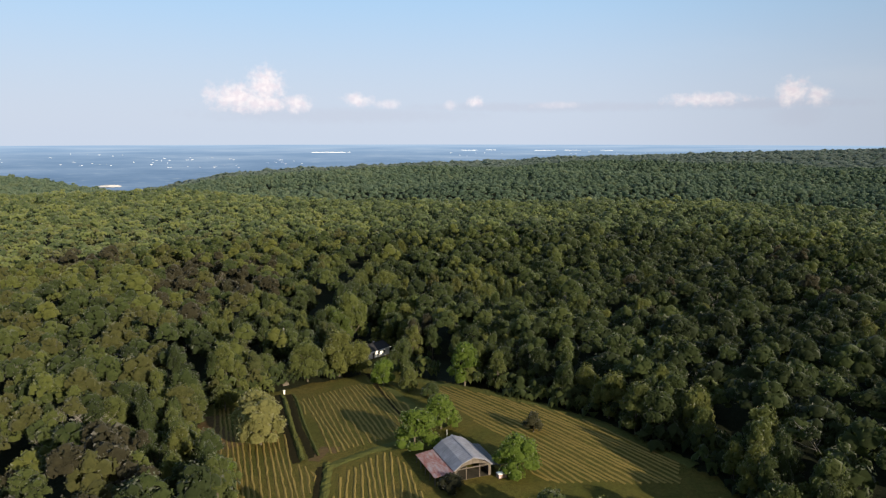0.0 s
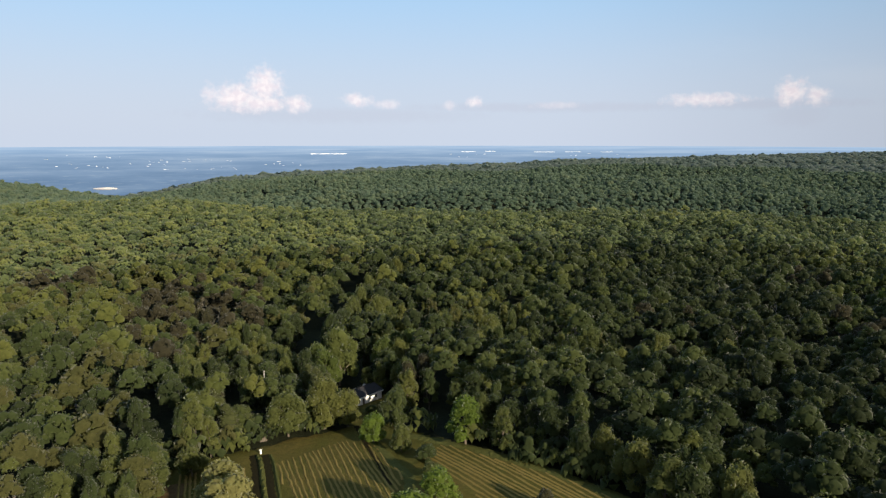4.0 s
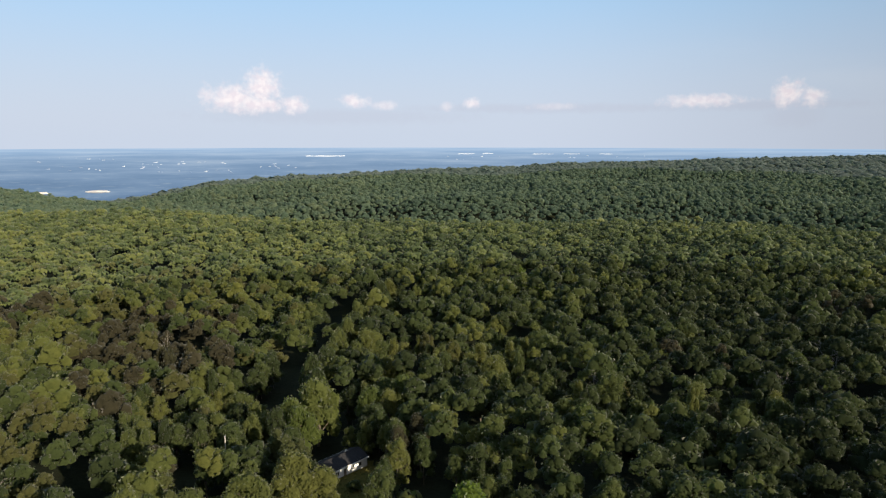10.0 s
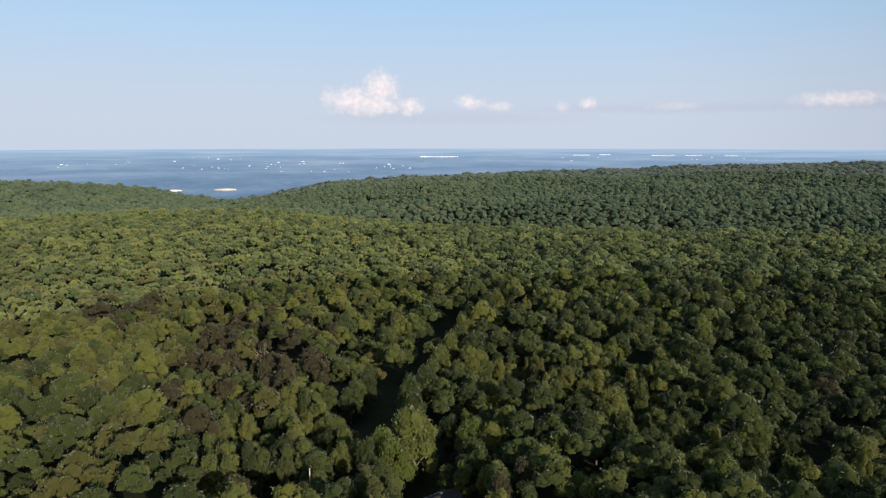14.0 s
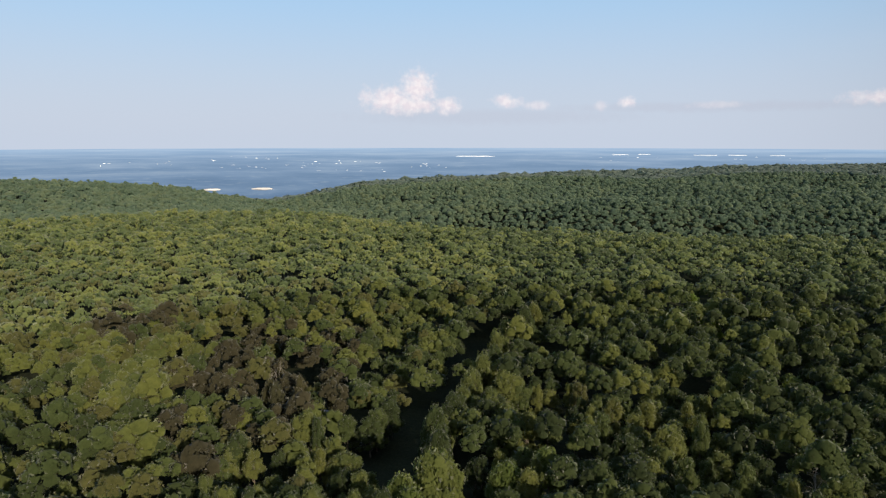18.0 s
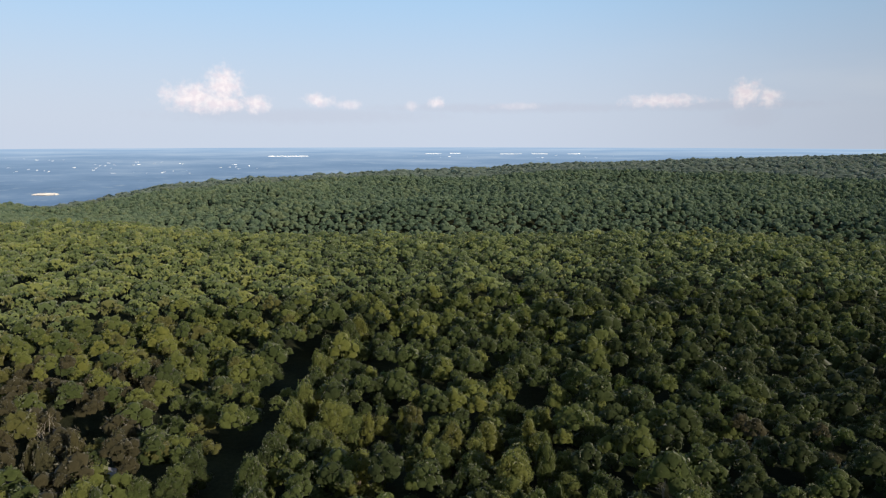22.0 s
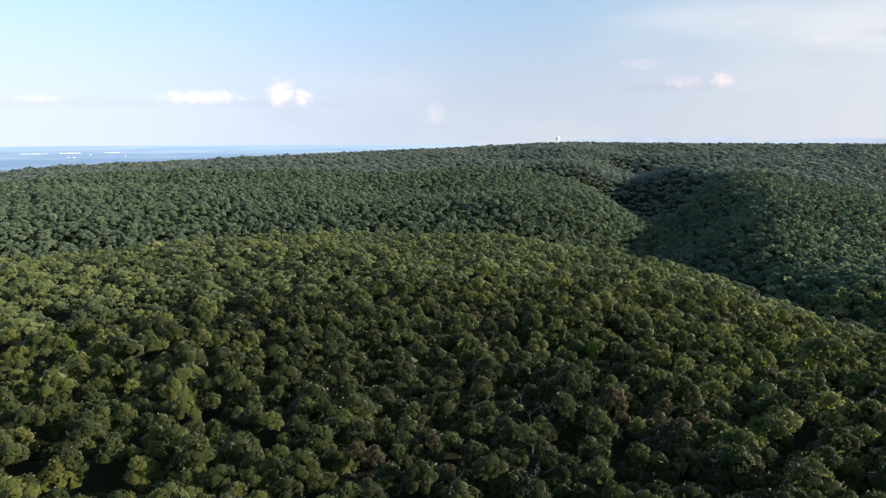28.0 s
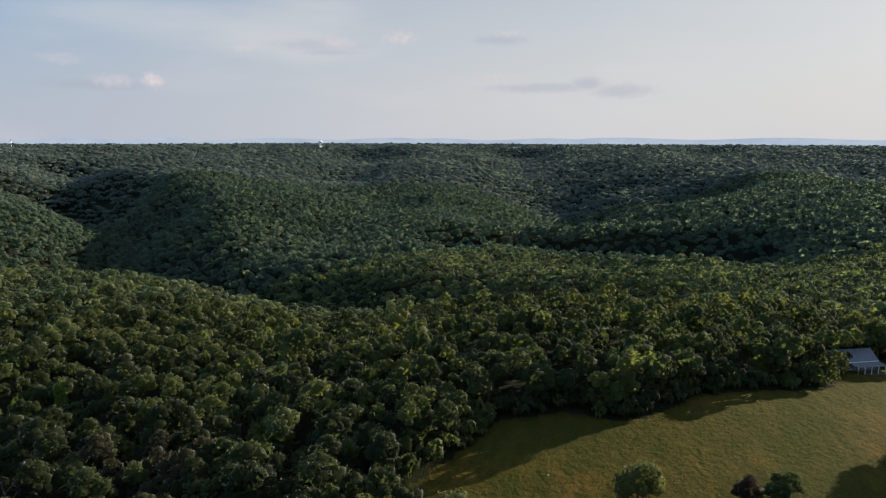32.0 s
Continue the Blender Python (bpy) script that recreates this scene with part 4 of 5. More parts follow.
# ---------------------------------------------------------------- barn in the hayfield
def barn():
    ob = new("barn")
    ob.matrix_basis = Matrix.Translation((4.6, 157.8, height(4.6, 157.8) + 0.2)) @ Matrix.Rotation(radians(22), 4, "Z")
    W, Ln, E, K, R = 4.6, 6.2, 2.9, 4.4, 5.3   # half width, half length, eave, knee and ridge heights
    kx = 2.75
    for s, nm in ((-1, "roof"), (1, "roof")):
        part(nm, ribbed((s * (W + 0.35), -Ln - 0.5, E - 0.15), (s * (W + 0.35), Ln + 0.5, E - 0.15), (s * kx, Ln + 0.5, K), (s * kx, -Ln - 0.5, K), 0.06, 0.75), METAL, ob, "weathered grey ribbed metal sheets")
        part(nm, ribbed((s * kx, -Ln - 0.5, K), (s * kx, Ln + 0.5, K), (0, Ln + 0.5, R), (0, -Ln - 0.5, R), 0.06, 0.75), METAL, ob, "weathered grey ribbed metal sheets")
    part("ridge_cap", a_box(0, 0, R + 0.04, 0.5, 2 * Ln + 1.1, 0.08), METAL, ob)
    # lean-to with a rusted roof on the west side, a narrow one on the east side
    part("lean_to_roof", ribbed((-W - 5.0, -Ln - 0.3, 1.95), (-W - 5.0, Ln + 0.3, 1.95), (-W - 0.1, Ln + 0.3, E - 0.3), (-W - 0.1, -Ln - 0.3, E - 0.3), 0.06, 0.75), RUST, ob, "rust-red and grey metal lean-to roof")
    part("lean_to_roof", ribbed((W + 2.6, -Ln, 1.95), (W + 2.6, Ln, 1.95), (W + 0.1, Ln, E - 0.3), (W + 0.1, -Ln, E - 0.3), 0.06, 0.75), SHADOW_METAL, ob, "weathered metal lean-to roof with shadow put into its dark colour")
    # side walls, back wall, posts
    for s in (-1, 1):
        for i in range(22):
            yy = -Ln + (i + 0.5) * 2 * Ln / 22
            part("wall_board", a_box(s * W, yy, E / 2 - 0.1, 0.05, 0.60, E - 0.35), WOOD, ob)
    for i in range(14):
        xx = -W + (i + 0.5) * 2 * W / 14
        hh = E + (R - E) * (1 - abs(xx) / W) * 0.93
        part("wall_board", a_box(xx, Ln, hh / 2, 0.66, 0.05, hh), WOOD, ob)
    # front: an open bay under a boarded gable with an arched truss
    for i in range(14):
        xx = -W + (i + 0.5) * 2 * W / 14
        hh = E + (R - E) * (1 - abs(xx) / W) * 0.93
        low = 2.4 + 1.2 * (1 - (xx / W) ** 2)
        if abs(xx) > 4.2:
            low = 0.0
        if hh - low > 0.1:
            part("gable_board", a_box(xx, -Ln, (hh + low) / 2, 0.66, 0.05, hh - low), WOOD, ob)
    for s in (-1, 1):
        bm = bmesh.new()
        for (x0, z0), (x1, z1) in (((s * W, E), (s * kx, K)), ((s * kx, K), (0, R))):
            n = math.hypot(x1 - x0, z1 - z0)
            v = box_into(bm, 0, 0, 0, n, 0.10, 0.12)
            bmesh.ops.transform(bm, matrix=Matrix.Translation(((x0 + x1) / 2, -Ln - 0.42, (z0 + z1) / 2 - 0.1)) @ Matrix.Rotation(-math.atan2(z1 - z0, x1 - x0), 4, "Y"), verts=v)
        part("barge_board", bm, METAL, ob, "pale edge board of the gable")
    for xx in (-W - 4.8, W + 2.4):
        for yy in (-Ln, -Ln / 2, 0, Ln / 2, Ln):
            part("post", a_box(xx, yy, 0.85, 0.16, 0.16, 2.1), WOOD, ob)
    for xx in (-1.7, 1.7):
        part("post", a_box(xx, -Ln, 1.6, 0.18, 0.18, 3.3), WOOD, ob)
    part("loft_beam", a_box(0, -Ln, 2.75, 2 * W - 0.4, 0.16, 0.22), WOOD, ob)
    part("earth_floor", a_box(0, 0, 0.02, 2 * W - 0.1, 2 * Ln - 0.1, 0.08), SOILFLOOR, ob)
    return tagged(ob, "old grey barn with metal gambrel roof and rusty lean-to", "barn")


barn()


# ---------------------------------------------------------------- houses
def house(name, x, y, turn, length, depth, wall_h, roof_h, roof_mat, wall_mat, label, porch=0.0, porch_mat=None, windows=4, chimney=True):
    """A gabled house: its front looks along local -y."""
    ob = new(name)
    ob.matrix_basis = Matrix.Translation((x, y, height(x, y) + 0.25)) @ Matrix.Rotation(radians(turn), 4, "Z")
    a, b, w = length / 2, depth / 2, 0.2
    part("footing", a_box(0, 0, -0.05, length + 0.1, depth + 0.1, 0.5), CONCRETE, ob)
    for s in (-1, 1):
        bm = bmesh.new()
        p = [(s * a, -b, 0.2), (s * a, b, 0.2), (s * a, b, wall_h), (s * a, 0, wall_h + roof_h), (s * a, -b, wall_h)]
        q = [(s * (a - w), yy, zz) for _, yy, zz in p]
        v0, v1 = [bm.verts.new(c) for c in p], [bm.verts.new(c) for c in q]
        bm.faces.new(v0)
        bm.faces.new(v1[::-1])
        for i in range(5):
            j = (i + 1) % 5
            bm.faces.new((v0[i], v1[i], v1[j], v0[j]))
        part("gable_wall", bm, wall_mat, ob)
    for s, nm in ((-1, "front_wall"), (1, "back_wall")):
        part(nm, a_box(0, s * (b - w / 2), wall_h / 2 + 0.1, length - 2 * w - 0.01, w, wall_h - 0.2), wall_mat, ob)
    for s in (-1, 1):
        part("roof", ribbed((-a - 0.4, s * (b + 0.45), wall_h - 0.2), (a + 0.4, s * (b + 0.45), wall_h - 0.2), (a + 0.4, 0, wall_h + roof_h + 0.1), (-a - 0.4, 0, wall_h + roof_h + 0.1), 0.1, 0.9, 0.03), roof_mat, ob)
        part("fascia", a_box(0, s * (b + 0.47), wall_h - 0.30, length + 0.8, 0.05, 0.22), TRIM, ob)
    part("ridge_cap", a_box(0, 0, wall_h + roof_h + 0.14, length + 0.8, 0.35, 0.06), roof_mat, ob)
    span = length / (windows + 1)
    for i in range(windows):
        xx = -a + (i + 1) * span
        if i == windows // 2:
            d = part("door", a_box(xx, -b - 0.03, 1.2, 0.95, 0.08, 2.05), WOOD, ob)
            part("door_frame", a_box(xx, -b - 0.012, 1.25, 1.15, 0.05, 2.2), TRIM, d)
            continue
        f = part("window_frame", a_box(xx, -b - 0.02, 1.65, 1.3, 0.07, 1.3), TRIM, ob)
        for s in (-1, 1):
            part("pane", a_box(xx + s * 0.3, -b - 0.045, 1.65, 0.52, 0.05, 1.1), GLASS, f)
    for s in (-1, 1):
        f = part("window_frame", a_box(s * (a + 0.02), 0, 1.65, 0.07, 1.3, 1.3), TRIM, ob)
        part("pane", a_box(s * (a + 0.045), 0, 1.65, 0.05, 1.1, 1.1), GLASS, f)
    if porch:
        part("porch_roof", ribbed((-a * 0.8, -b - porch, wall_h - 0.85), (a + 0.3, -b - porch, wall_h - 0.85), (a + 0.3, -b - 0.02, wall_h - 0.35), (-a * 0.8, -b - 0.02, wall_h - 0.35), 0.06, 0.8, 0.03), porch_mat, ob)
        part("porch_deck", a_box(a * 0.1, -b - porch / 2, 0.1, 1.75 * a, porch - 0.1, 0.4), WOOD, ob)
        for i in range(5):
            part("porch_post", a_box(-a * 0.75 + i * 1.7 * a / 4, -b - porch + 0.2, 1.15, 0.14, 0.14, 2 * (wall_h - 0.95 - 1.15)), TRIM, ob)
    if chimney:
        part("chimney", a_box(a * 0.5, 0.5, wall_h + roof_h * 0.8, 0.7, 0.6, roof_h), CONCRETE, ob)
    return tagged(ob, label, "house")


house("white_house", -29.2, 258.4, 49, 17, 7.5, 3.2, 1.5, DARK_SHADE_ROOF, WHITE, "low white house under the trees, their shade put into its dark roof colour", windows=5)
house("farmhouse", 298.0, 75.0, -72, 14, 9, 4.2, 3.4, SHADED_METAL, SHADED_WALL, "farmhouse with shade painted into its blue-grey metal roof and walls, long front porch", porch=5.0, porch_mat=SHADED_METAL, windows=5, chimney=False)


def shed(x, y, turn, sx, sy, h, roof_mat, label, wall_mat=None):
    wall_mat = wall_mat or WHITE
    ob = new("shed")
    ob.matrix_basis = Matrix.Translation((x, y, height(x, y))) @ Matrix.Rotation(radians(turn), 4, "Z")
    for s in (-1, 1):
        part("side_wall", a_box(s * (sx / 2 - 0.05), 0, h / 2 - 0.2, 0.1, sy, h + 0.4), wall_mat, ob)
        part("end_wall", a_box(0, s * (sy / 2 - 0.05), h / 2 - 0.2, sx - 0.2, 0.1, h + 0.4), wall_mat, ob)
        part("roof", ribbed((s * (sx / 2 + 0.25), -sy / 2 - 0.25, h - 0.1), (s * (sx / 2 + 0.25), sy / 2 + 0.25, h - 0.1), (0, sy / 2 + 0.25, h + 0.9), (0, -sy / 2 - 0.25, h + 0.9), 0.06, 0.7, 0.03), roof_mat, ob)
    part("door", a_box(0, -sy / 2 - 0.03, 1.0, 1.1, 0.06, 2.0), WOOD, ob)
    return tagged(ob, label, "shed")


shed(-94.5, 345, 20, 5, 7, 2.6, METAL, "small shed with a pale metal roof in a glade")
shed(-120, 341, 60, 8, 10, 3.0, DARK_SHADE_ROOF, "dark-roofed outbuilding half hidden among the trees")
shed(80, 456, 30, 5, 7, 2.6, METAL, "pale-roofed cabin deep in the forest")
shed(-53.5, 226, 40, 2.2, 2.6, 1.7, METAL, "little grey shed at the edge of the hayfield", WOOD)


# ---------------------------------------------------------------- small things in and round the fields
def post_thing(name, x, y, h, r, mat, label, category):
    ob = new(name)
    ob.location = (x, y, height(x, y))
    bm = bmesh.new()
    bmesh.ops.create_cone(bm, cap_ends=True, segments=10, radius1=r, radius2=r * 0.8, depth=h + 0.4, matrix=Matrix.Translation((0, 0, h / 2 - 0.1)))
    part("shaft", bm, mat, ob)
    part("cap", a_box(0, 0, h + 0.12, 2.4 * r, 2.4 * r, 0.1), mat, ob)
    return tagged(ob, label, category)


post_thing("white_post", -51, 215, 1.3, 0.3, TRIM, "white post by the lane at the field's corner", "post")
post_thing("utility_pole", 1.0, 167.0, 5.2, 0.11, CONCRETE, "pale utility pole behind the barn", "pole")
post_thing("utility_pole", -60, 256, 13.0, 0.17, CONCRETE, "pale utility pole among the trees near the house", "pole")


def rock(x, y, size, label):
    rr = np.random.RandomState(int(abs(x) * 7 + abs(y)))
    v, fc = ball(2)
    v = v * rr.uniform(0.75, 1.1, (len(v), 1)) * np.array([1.3, 0.9, 0.55]) * size
    ob = new("rock", raw_mesh("rock", v + [0, 0, size * 0.3], fc, GRAVEL))
    ob.location = (x, y, height(x, y) + 0.2)
    return tagged(ob, label, "rock")


def fallen_log(x, y, length, turn, label):
    bm = bmesh.new()
    for i in range(6):
        r0, r1 = 0.30 - 0.035 * i, 0.265 - 0.035 * i
        bmesh.ops.create_cone(bm, cap_ends=i in (0, 5), segments=9, radius1=r0, radius2=r1, depth=length / 6 + 0.02,
                              matrix=Matrix.Translation(((i - 2.5) * length / 6, 0.06 * math.sin(i * 2.1), 0.3)) @ Matrix.Rotation(math.pi / 2, 4, "Y"))
    ob = new("fallen_log")
    ob.matrix_basis = Matrix.Translation((x, y, height(x, y) + 0.2)) @ Matrix.Rotation(radians(turn), 4, "Z")
    part("stem", bm, DEADWOOD, ob)
    for i, (px, a) in enumerate(((0.8, 50), (1.9, -60), (2.6, 35))):
        bm = bmesh.new()
        bmesh.ops.create_cone(bm, cap_ends=True, segments=7, radius1=0.10, radius2=0.03, depth=1.5,
                              matrix=Matrix.Translation((px, 0, 0.35)) @ Matrix.Rotation(radians(a), 4, "X") @ Matrix.Translation((0, 0, 0.75)))
        part("branch_stub", bm, DEADWOOD, ob)
    return tagged(ob, label, "log")


def feed_bin(x, y):
    ob = new("feed_bin")
    ob.matrix_basis = Matrix.Translation((x, y, height(x, y) + 0.2)) @ Matrix.Rotation(radians(22), 4, "Z")
    for sx in (-0.85, 0.85):
        part("skid", a_box(sx, 0, 0.08, 0.14, 1.5, 0.2), WOOD, ob)
    part("body", a_box(0, 0, 0.62, 2.0, 1.3, 0.9), PINKISH, ob)
    part("lid", a_box(0, 0.05, 1.12, 2.15, 1.45, 0.09), TRIM, ob, "pale sheet-metal lid")
    return tagged(ob, "small faded pink bin with pale lid beside the barn", "bin")


DEADWOOD = plain("bleached_deadwood", (0.13, 0.12, 0.105), (0.24, 0.22, 0.20), 2.0, 0.9, stretch=(1, 1, 0.2))
PINKISH = plain("faded_pink_paint", (0.30, 0.20, 0.18), (0.44, 0.32, 0.29), 2.0, 0.8)
fallen_log(-55, 155.3, 6.5, 4, "bleached fallen log lying at the field's edge")
feed_bin(13.6, 152.6)
rock(187, 196, 0.35, "pale rock among weeds in the pasture")
rock(184, 142, 0.9, "pale boulder between bushes in the pasture")


def strip(name, line, width, rise, mat, label, seed, kind="stuff", lift=0.25):
    """A ragged bank of tall grass along a line."""
    rr = np.random.RandomState(seed)
    pts = []
    for (ax, ay), (bx, by) in zip(line, line[1:]):
        n = max(2, int(math.hypot(bx - ax, by - ay) / 0.7))
        pts += [(ax + (bx - ax) * i / n, ay + (by - ay) * i / n) for i in range(n)]
    pts.append(line[-1])
    p = np.array(pts)
    d = np.gradient(p, axis=0)
    nrm = np.stack([-d[:, 1], d[:, 0]], 1) / np.linalg.norm(d, axis=1)[:, None]
    rows = []
    for k, (o, hgt) in enumerate(((-1, -0.05), (-0.55, 0.7), (0.0, 1.0), (0.55, 0.7), (1, -0.05))):
        q = p + nrm * (width * 0.5 * o * rr.uniform(0.75, 1.25, len(p)))[:, None]
        z = land(q[:, 0], q[:, 1]) + lift + rise * hgt * rr.uniform(0.55, 1.25, len(p))
        rows.append(np.column_stack([q, z]))
    v = np.stack(rows, 1).reshape(-1, 3)
    i = np.arange(len(v)).reshape(len(p), 5)
    fc = np.stack([i[:-1, :-1], i[1:, :-1], i[1:, 1:], i[:-1, 1:]], -1).reshape(-1, 4)[:, ::-1]
    return tagged(new(name, raw_mesh(name, v, fc, mat, False)), label, "grass", kind=kind)


DIRT = plain("reddish_field_soil", (0.053, 0.038, 0.019), (0.096, 0.065, 0.031), 0.9, 0.97, bump=0.5, spec=0.04)
# shade beside the tall grass, laid on the field as strips of dark soil
SHADE_SOIL = plain("shade_strip_soil", (0.010, 0.009, 0.005), (0.021, 0.018, 0.008), 1.5, 1.0, spec=0.02)
strip("ditch", [(-53.2, 214), (-51.2, 209), (-43.6, 184), (-36.2, 162.5)], 2.0, 0.06, SHADE_SOIL, "dark strip laid on as the shade beside tall grass", 11, "structure", 0.27)
strip("ditch", [(-49.6, 214), (-47.4, 208), (-40.0, 184), (-32.6, 165)], 2.0, 0.06, SHADE_SOIL, "dark strip laid on as the shade beside tall grass", 12, "structure", 0.27)
strip("ditch", [(-29.8, 160), (-28.4, 145), (-27.4, 125)], 1.7, 0.06, SHADE_SOIL, "dark strip laid on as the shade beside tall grass", 13, "structure", 0.27)
strip("ditch", [(-26.2, 234), (-21.0, 217), (-16.0, 203), (-12.6, 191)], 1.5, 0.06, SHADE_SOIL, "dark strip beside the farm track", 14, "structure", 0.27)
strip("bare_soil", [(-32.0, 163.0), (-30.5, 169.5), (-26.5, 168.5)], 3.2, 0.05, DIRT, "bare trodden soil where the field tracks meet", 15, "structure", 0.28)
strip("bare_soil", [(-68.5, 198.5), (-67.5, 190), (-61, 181), (-54.5, 174.5)], 6.5, 0.05, DIRT, "reddish bare soil along the field's edge", 16, "structure", 0.27)
strip("grass_bank", [(-51.2, 213), (-49.3, 208.5), (-41.8, 184), (-34.6, 163)], 1.5, 0.75, TALLGRASS, "uncut bank of tall grass between two dark strips", 1)
strip("grass_bank", [(-47.6, 213), (-45.6, 208), (-38.2, 184.5), (-31.2, 165.5)], 0.9, 0.5, TALLGRASS, "uncut tall grass along the dark strip", 2)
strip("grass_bank", [(-28.0, 161), (-26.6, 145), (-25.6, 125)], 2.4, 0.6, TALLGRASS, "uncut bank of tall grass along the dark strip", 3)
strip("grass_bank", [(-28, 160), (-20, 166), (-12, 171), (-6, 177), (-8, 195), (-17, 214), (-20, 222)], 3.0, 0.25, TALLGRASS, "uncut grass along the farm track", 4)
strip("grass_bank", [(-12, 226), (12, 211), (30, 197), (44, 183), (54, 169), (61, 159)], 4.0, 0.3, TALLGRASS, "uncut weeds along the forest edge", 5)


# raked hay rows: lines from one end to the other
def windrow(line, seed):
    rr = np.random.RandomState(seed)
    (ax, ay), (bx, by) = line
    n = max(3, int(math.hypot(bx - ax, by - ay) / 1.6))
    t = np.linspace(0, 1, n)
    p = np.column_stack([ax + (bx - ax) * t, ay + (by - ay) * t])
    d = np.array([bx - ax, by - ay]) / math.hypot(bx - ax, by - ay)
    nr = np.array([-d[1], d[0]])
    p = p + nr * (0.35 * np.sin(t * 5 + seed) + rr.uniform(-0.12, 0.12, n))[:, None]
    rows = []
    for o, hgt in ((-1, -0.06), (-0.4, 1.0), (0.4, 0.85), (1, -0.06)):
        q = p + nr * (0.34 * o * rr.uniform(0.7, 1.25, n))[:, None]
        rows.append(np.column_stack([q, land(q[:, 0], q[:, 1]) + 0.27 + 0.20 * hgt * rr.uniform(0.6, 1.2, n)]))
    v = np.stack(rows, 1).reshape(-1, 3)
    i = np.arange(len(v)).reshape(n, 4)
    fc = np.stack([i[:-1, :-1], i[1:, :-1], i[1:, 1:], i[:-1, 1:]], -1).reshape(-1, 4)[:, ::-1]
    ob = new("windrow", raw_mesh("windrow", v, fc, STRAW, False))
    ob.parent = bpy.data.objects["hay_field"]


def rake(poly, turn, spacing, seed):
    """Rows of raked hay over a block of the field, all in one direction."""
    dx, dy = math.sin(radians(turn)), math.cos(radians(turn))
    cx, cy = sum(p[0] for p in poly) / len(poly), sum(p[1] for p in poly) / len(poly)
    t = np.arange(-60, 60, 1.0)
    for i in range(-30, 31):
        ox, oy = cx + dy * i * spacing, cy - dx * i * spacing
        ok = np.where(inside(ox + dx * t, oy + dy * t, poly))[0]
        if len(ok) > 5:
            a, b = t[ok[0]], t[ok[-1]]
            windrow(((ox + dx * a, oy + dy * a), (ox + dx * b, oy + dy * b)), seed + i)


rake([(-72, 204), (-64, 190), (-56, 172), (-46, 150), (-45, 122), (-29, 122), (-30, 157), (-37, 163), (-53, 206)], -18, 1.5, 100)
rake([(-45, 208), (-29, 166), (-22, 169), (-12, 175), (-9, 194), (-18, 216), (-28, 222)], -20, 1.5, 200)
rake([(-25, 124), (-24, 157), (-14, 167), (-8, 158), (-4, 145), (2, 124)], -8, 1.5, 300)
rake([(-3, 206), (10, 183), (20, 168), (20, 150), (55, 150), (58, 161), (44, 181), (30, 195), (12, 208), (0, 217)], -36, 1.55, 400)


def tufts(name, poly, count, seed, mat, label, size):
    """Grass tufts: little leaning blades in threes."""
    rr = np.random.RandomState(seed)
    px, py = [p[0] for p in poly], [p[1] for p in poly]
    x = rr.uniform(min(px), max(px), count * 2)
    y = rr.uniform(min(py), max(py), count * 2)
    m = inside(x, y, poly) & (waves(x, y, 18, 5) + rr.uniform(-0.4, 0.4, len(x)) > -0.05)
    x, y = x[m][:count], y[m][:count]
    n = len(x)
    z = land(x, y) + 0.16
    a, s = rr.uniform(0, 6.28, n), size * rr.uniform(0.5, 1.4, n)
    base = np.column_stack([x, y, z])
    c = np.column_stack([np.cos(a), np.sin(a), np.zeros(n)]) * s[:, None]
    w = np.column_stack([-np.sin(a), np.cos(a), np.zeros(n)]) * (s * 0.6)[:, None]
    tip = base + np.column_stack([rr.uniform(-0.3, 0.3, n), rr.uniform(-0.3, 0.3, n), np.ones(n)]) * (s * 0.9)[:, None]
    v = np.stack([base - c, base + c, base + w, base - w, tip], 1).reshape(-1, 3)
    o = (np.arange(n) * 5)[:, None]
    fc = np.concatenate([o + [0, 2, 4], o + [2, 1, 4], o + [1, 3, 4], o + [3, 0, 4]])
    return tagged(new(name, raw_mesh(name, v, fc, mat, False)), label, "grass", kind="stuff")


tufts("grass", PASTURE, 9000, 41, PASTURE_GRASS, "tufts of uncut grass over the pasture", 0.12)
tufts("grass", HAY_FIELD, 6000, 42, HAY, "tufts of green regrowth in the hayfield", 0.2)
tufts("weeds", YARD, 700, 43, TALLGRASS, "rough grass in the house yard", 0.4)


# ---------------------------------------------------------------- dead trees
def dead_tree(x, y, h, seed):
    rr = np.random.RandomState(seed)
    verts, faces = [], []

    def tube(a, b, ra, rb, n=5):
        d = (b - a) / np.linalg.norm(b - a)
        u = np.cross(d, [0.3, 0.9, 0.1])
        u /= np.linalg.norm(u)
        w = np.cross(d, u)
        o = sum(len(q) for q in verts)
        an = np.arange(n) / n * 6.283
        ring = np.cos(an)[:, None] * u + np.sin(an)[:, None] * w
        verts.append(np.concatenate([a + ring * ra, b + ring * rb]))
        for i in range(n):
            j = (i + 1) % n
            faces.append((o + i, o + j, o + n + j, o + n + i))

    def grow(a, d, length, r, depth):
        b = a + d * length
        tube(a, b, r, r * 0.62)
        if depth == 0:
            return
        for i in range(3):
            t = rr.normal(scale=0.55, size=3)
            nd = d + t
            nd[2] = abs(nd[2]) * 0.8 + 0.15
            grow(a + d * length * rr.uniform(0.7, 1.0), nd / np.linalg.norm(nd), length * rr.uniform(0.5, 0.75), r * 0.55, depth - 1)

    grow(np.array([0.0, 0.0, -0.5]), np.array([0.03, 0.02, 1.0]), h * 0.45, 0.24, 4)
    ob = new("dead_tree", raw_mesh("dead_tree", np.concatenate(verts), faces, DEADWOOD, True))
    ob.location = (x, y, height(x, y))
    return tagged(ob, "bare grey dead tree standing in the forest", "tree", "dead trees in the forest")


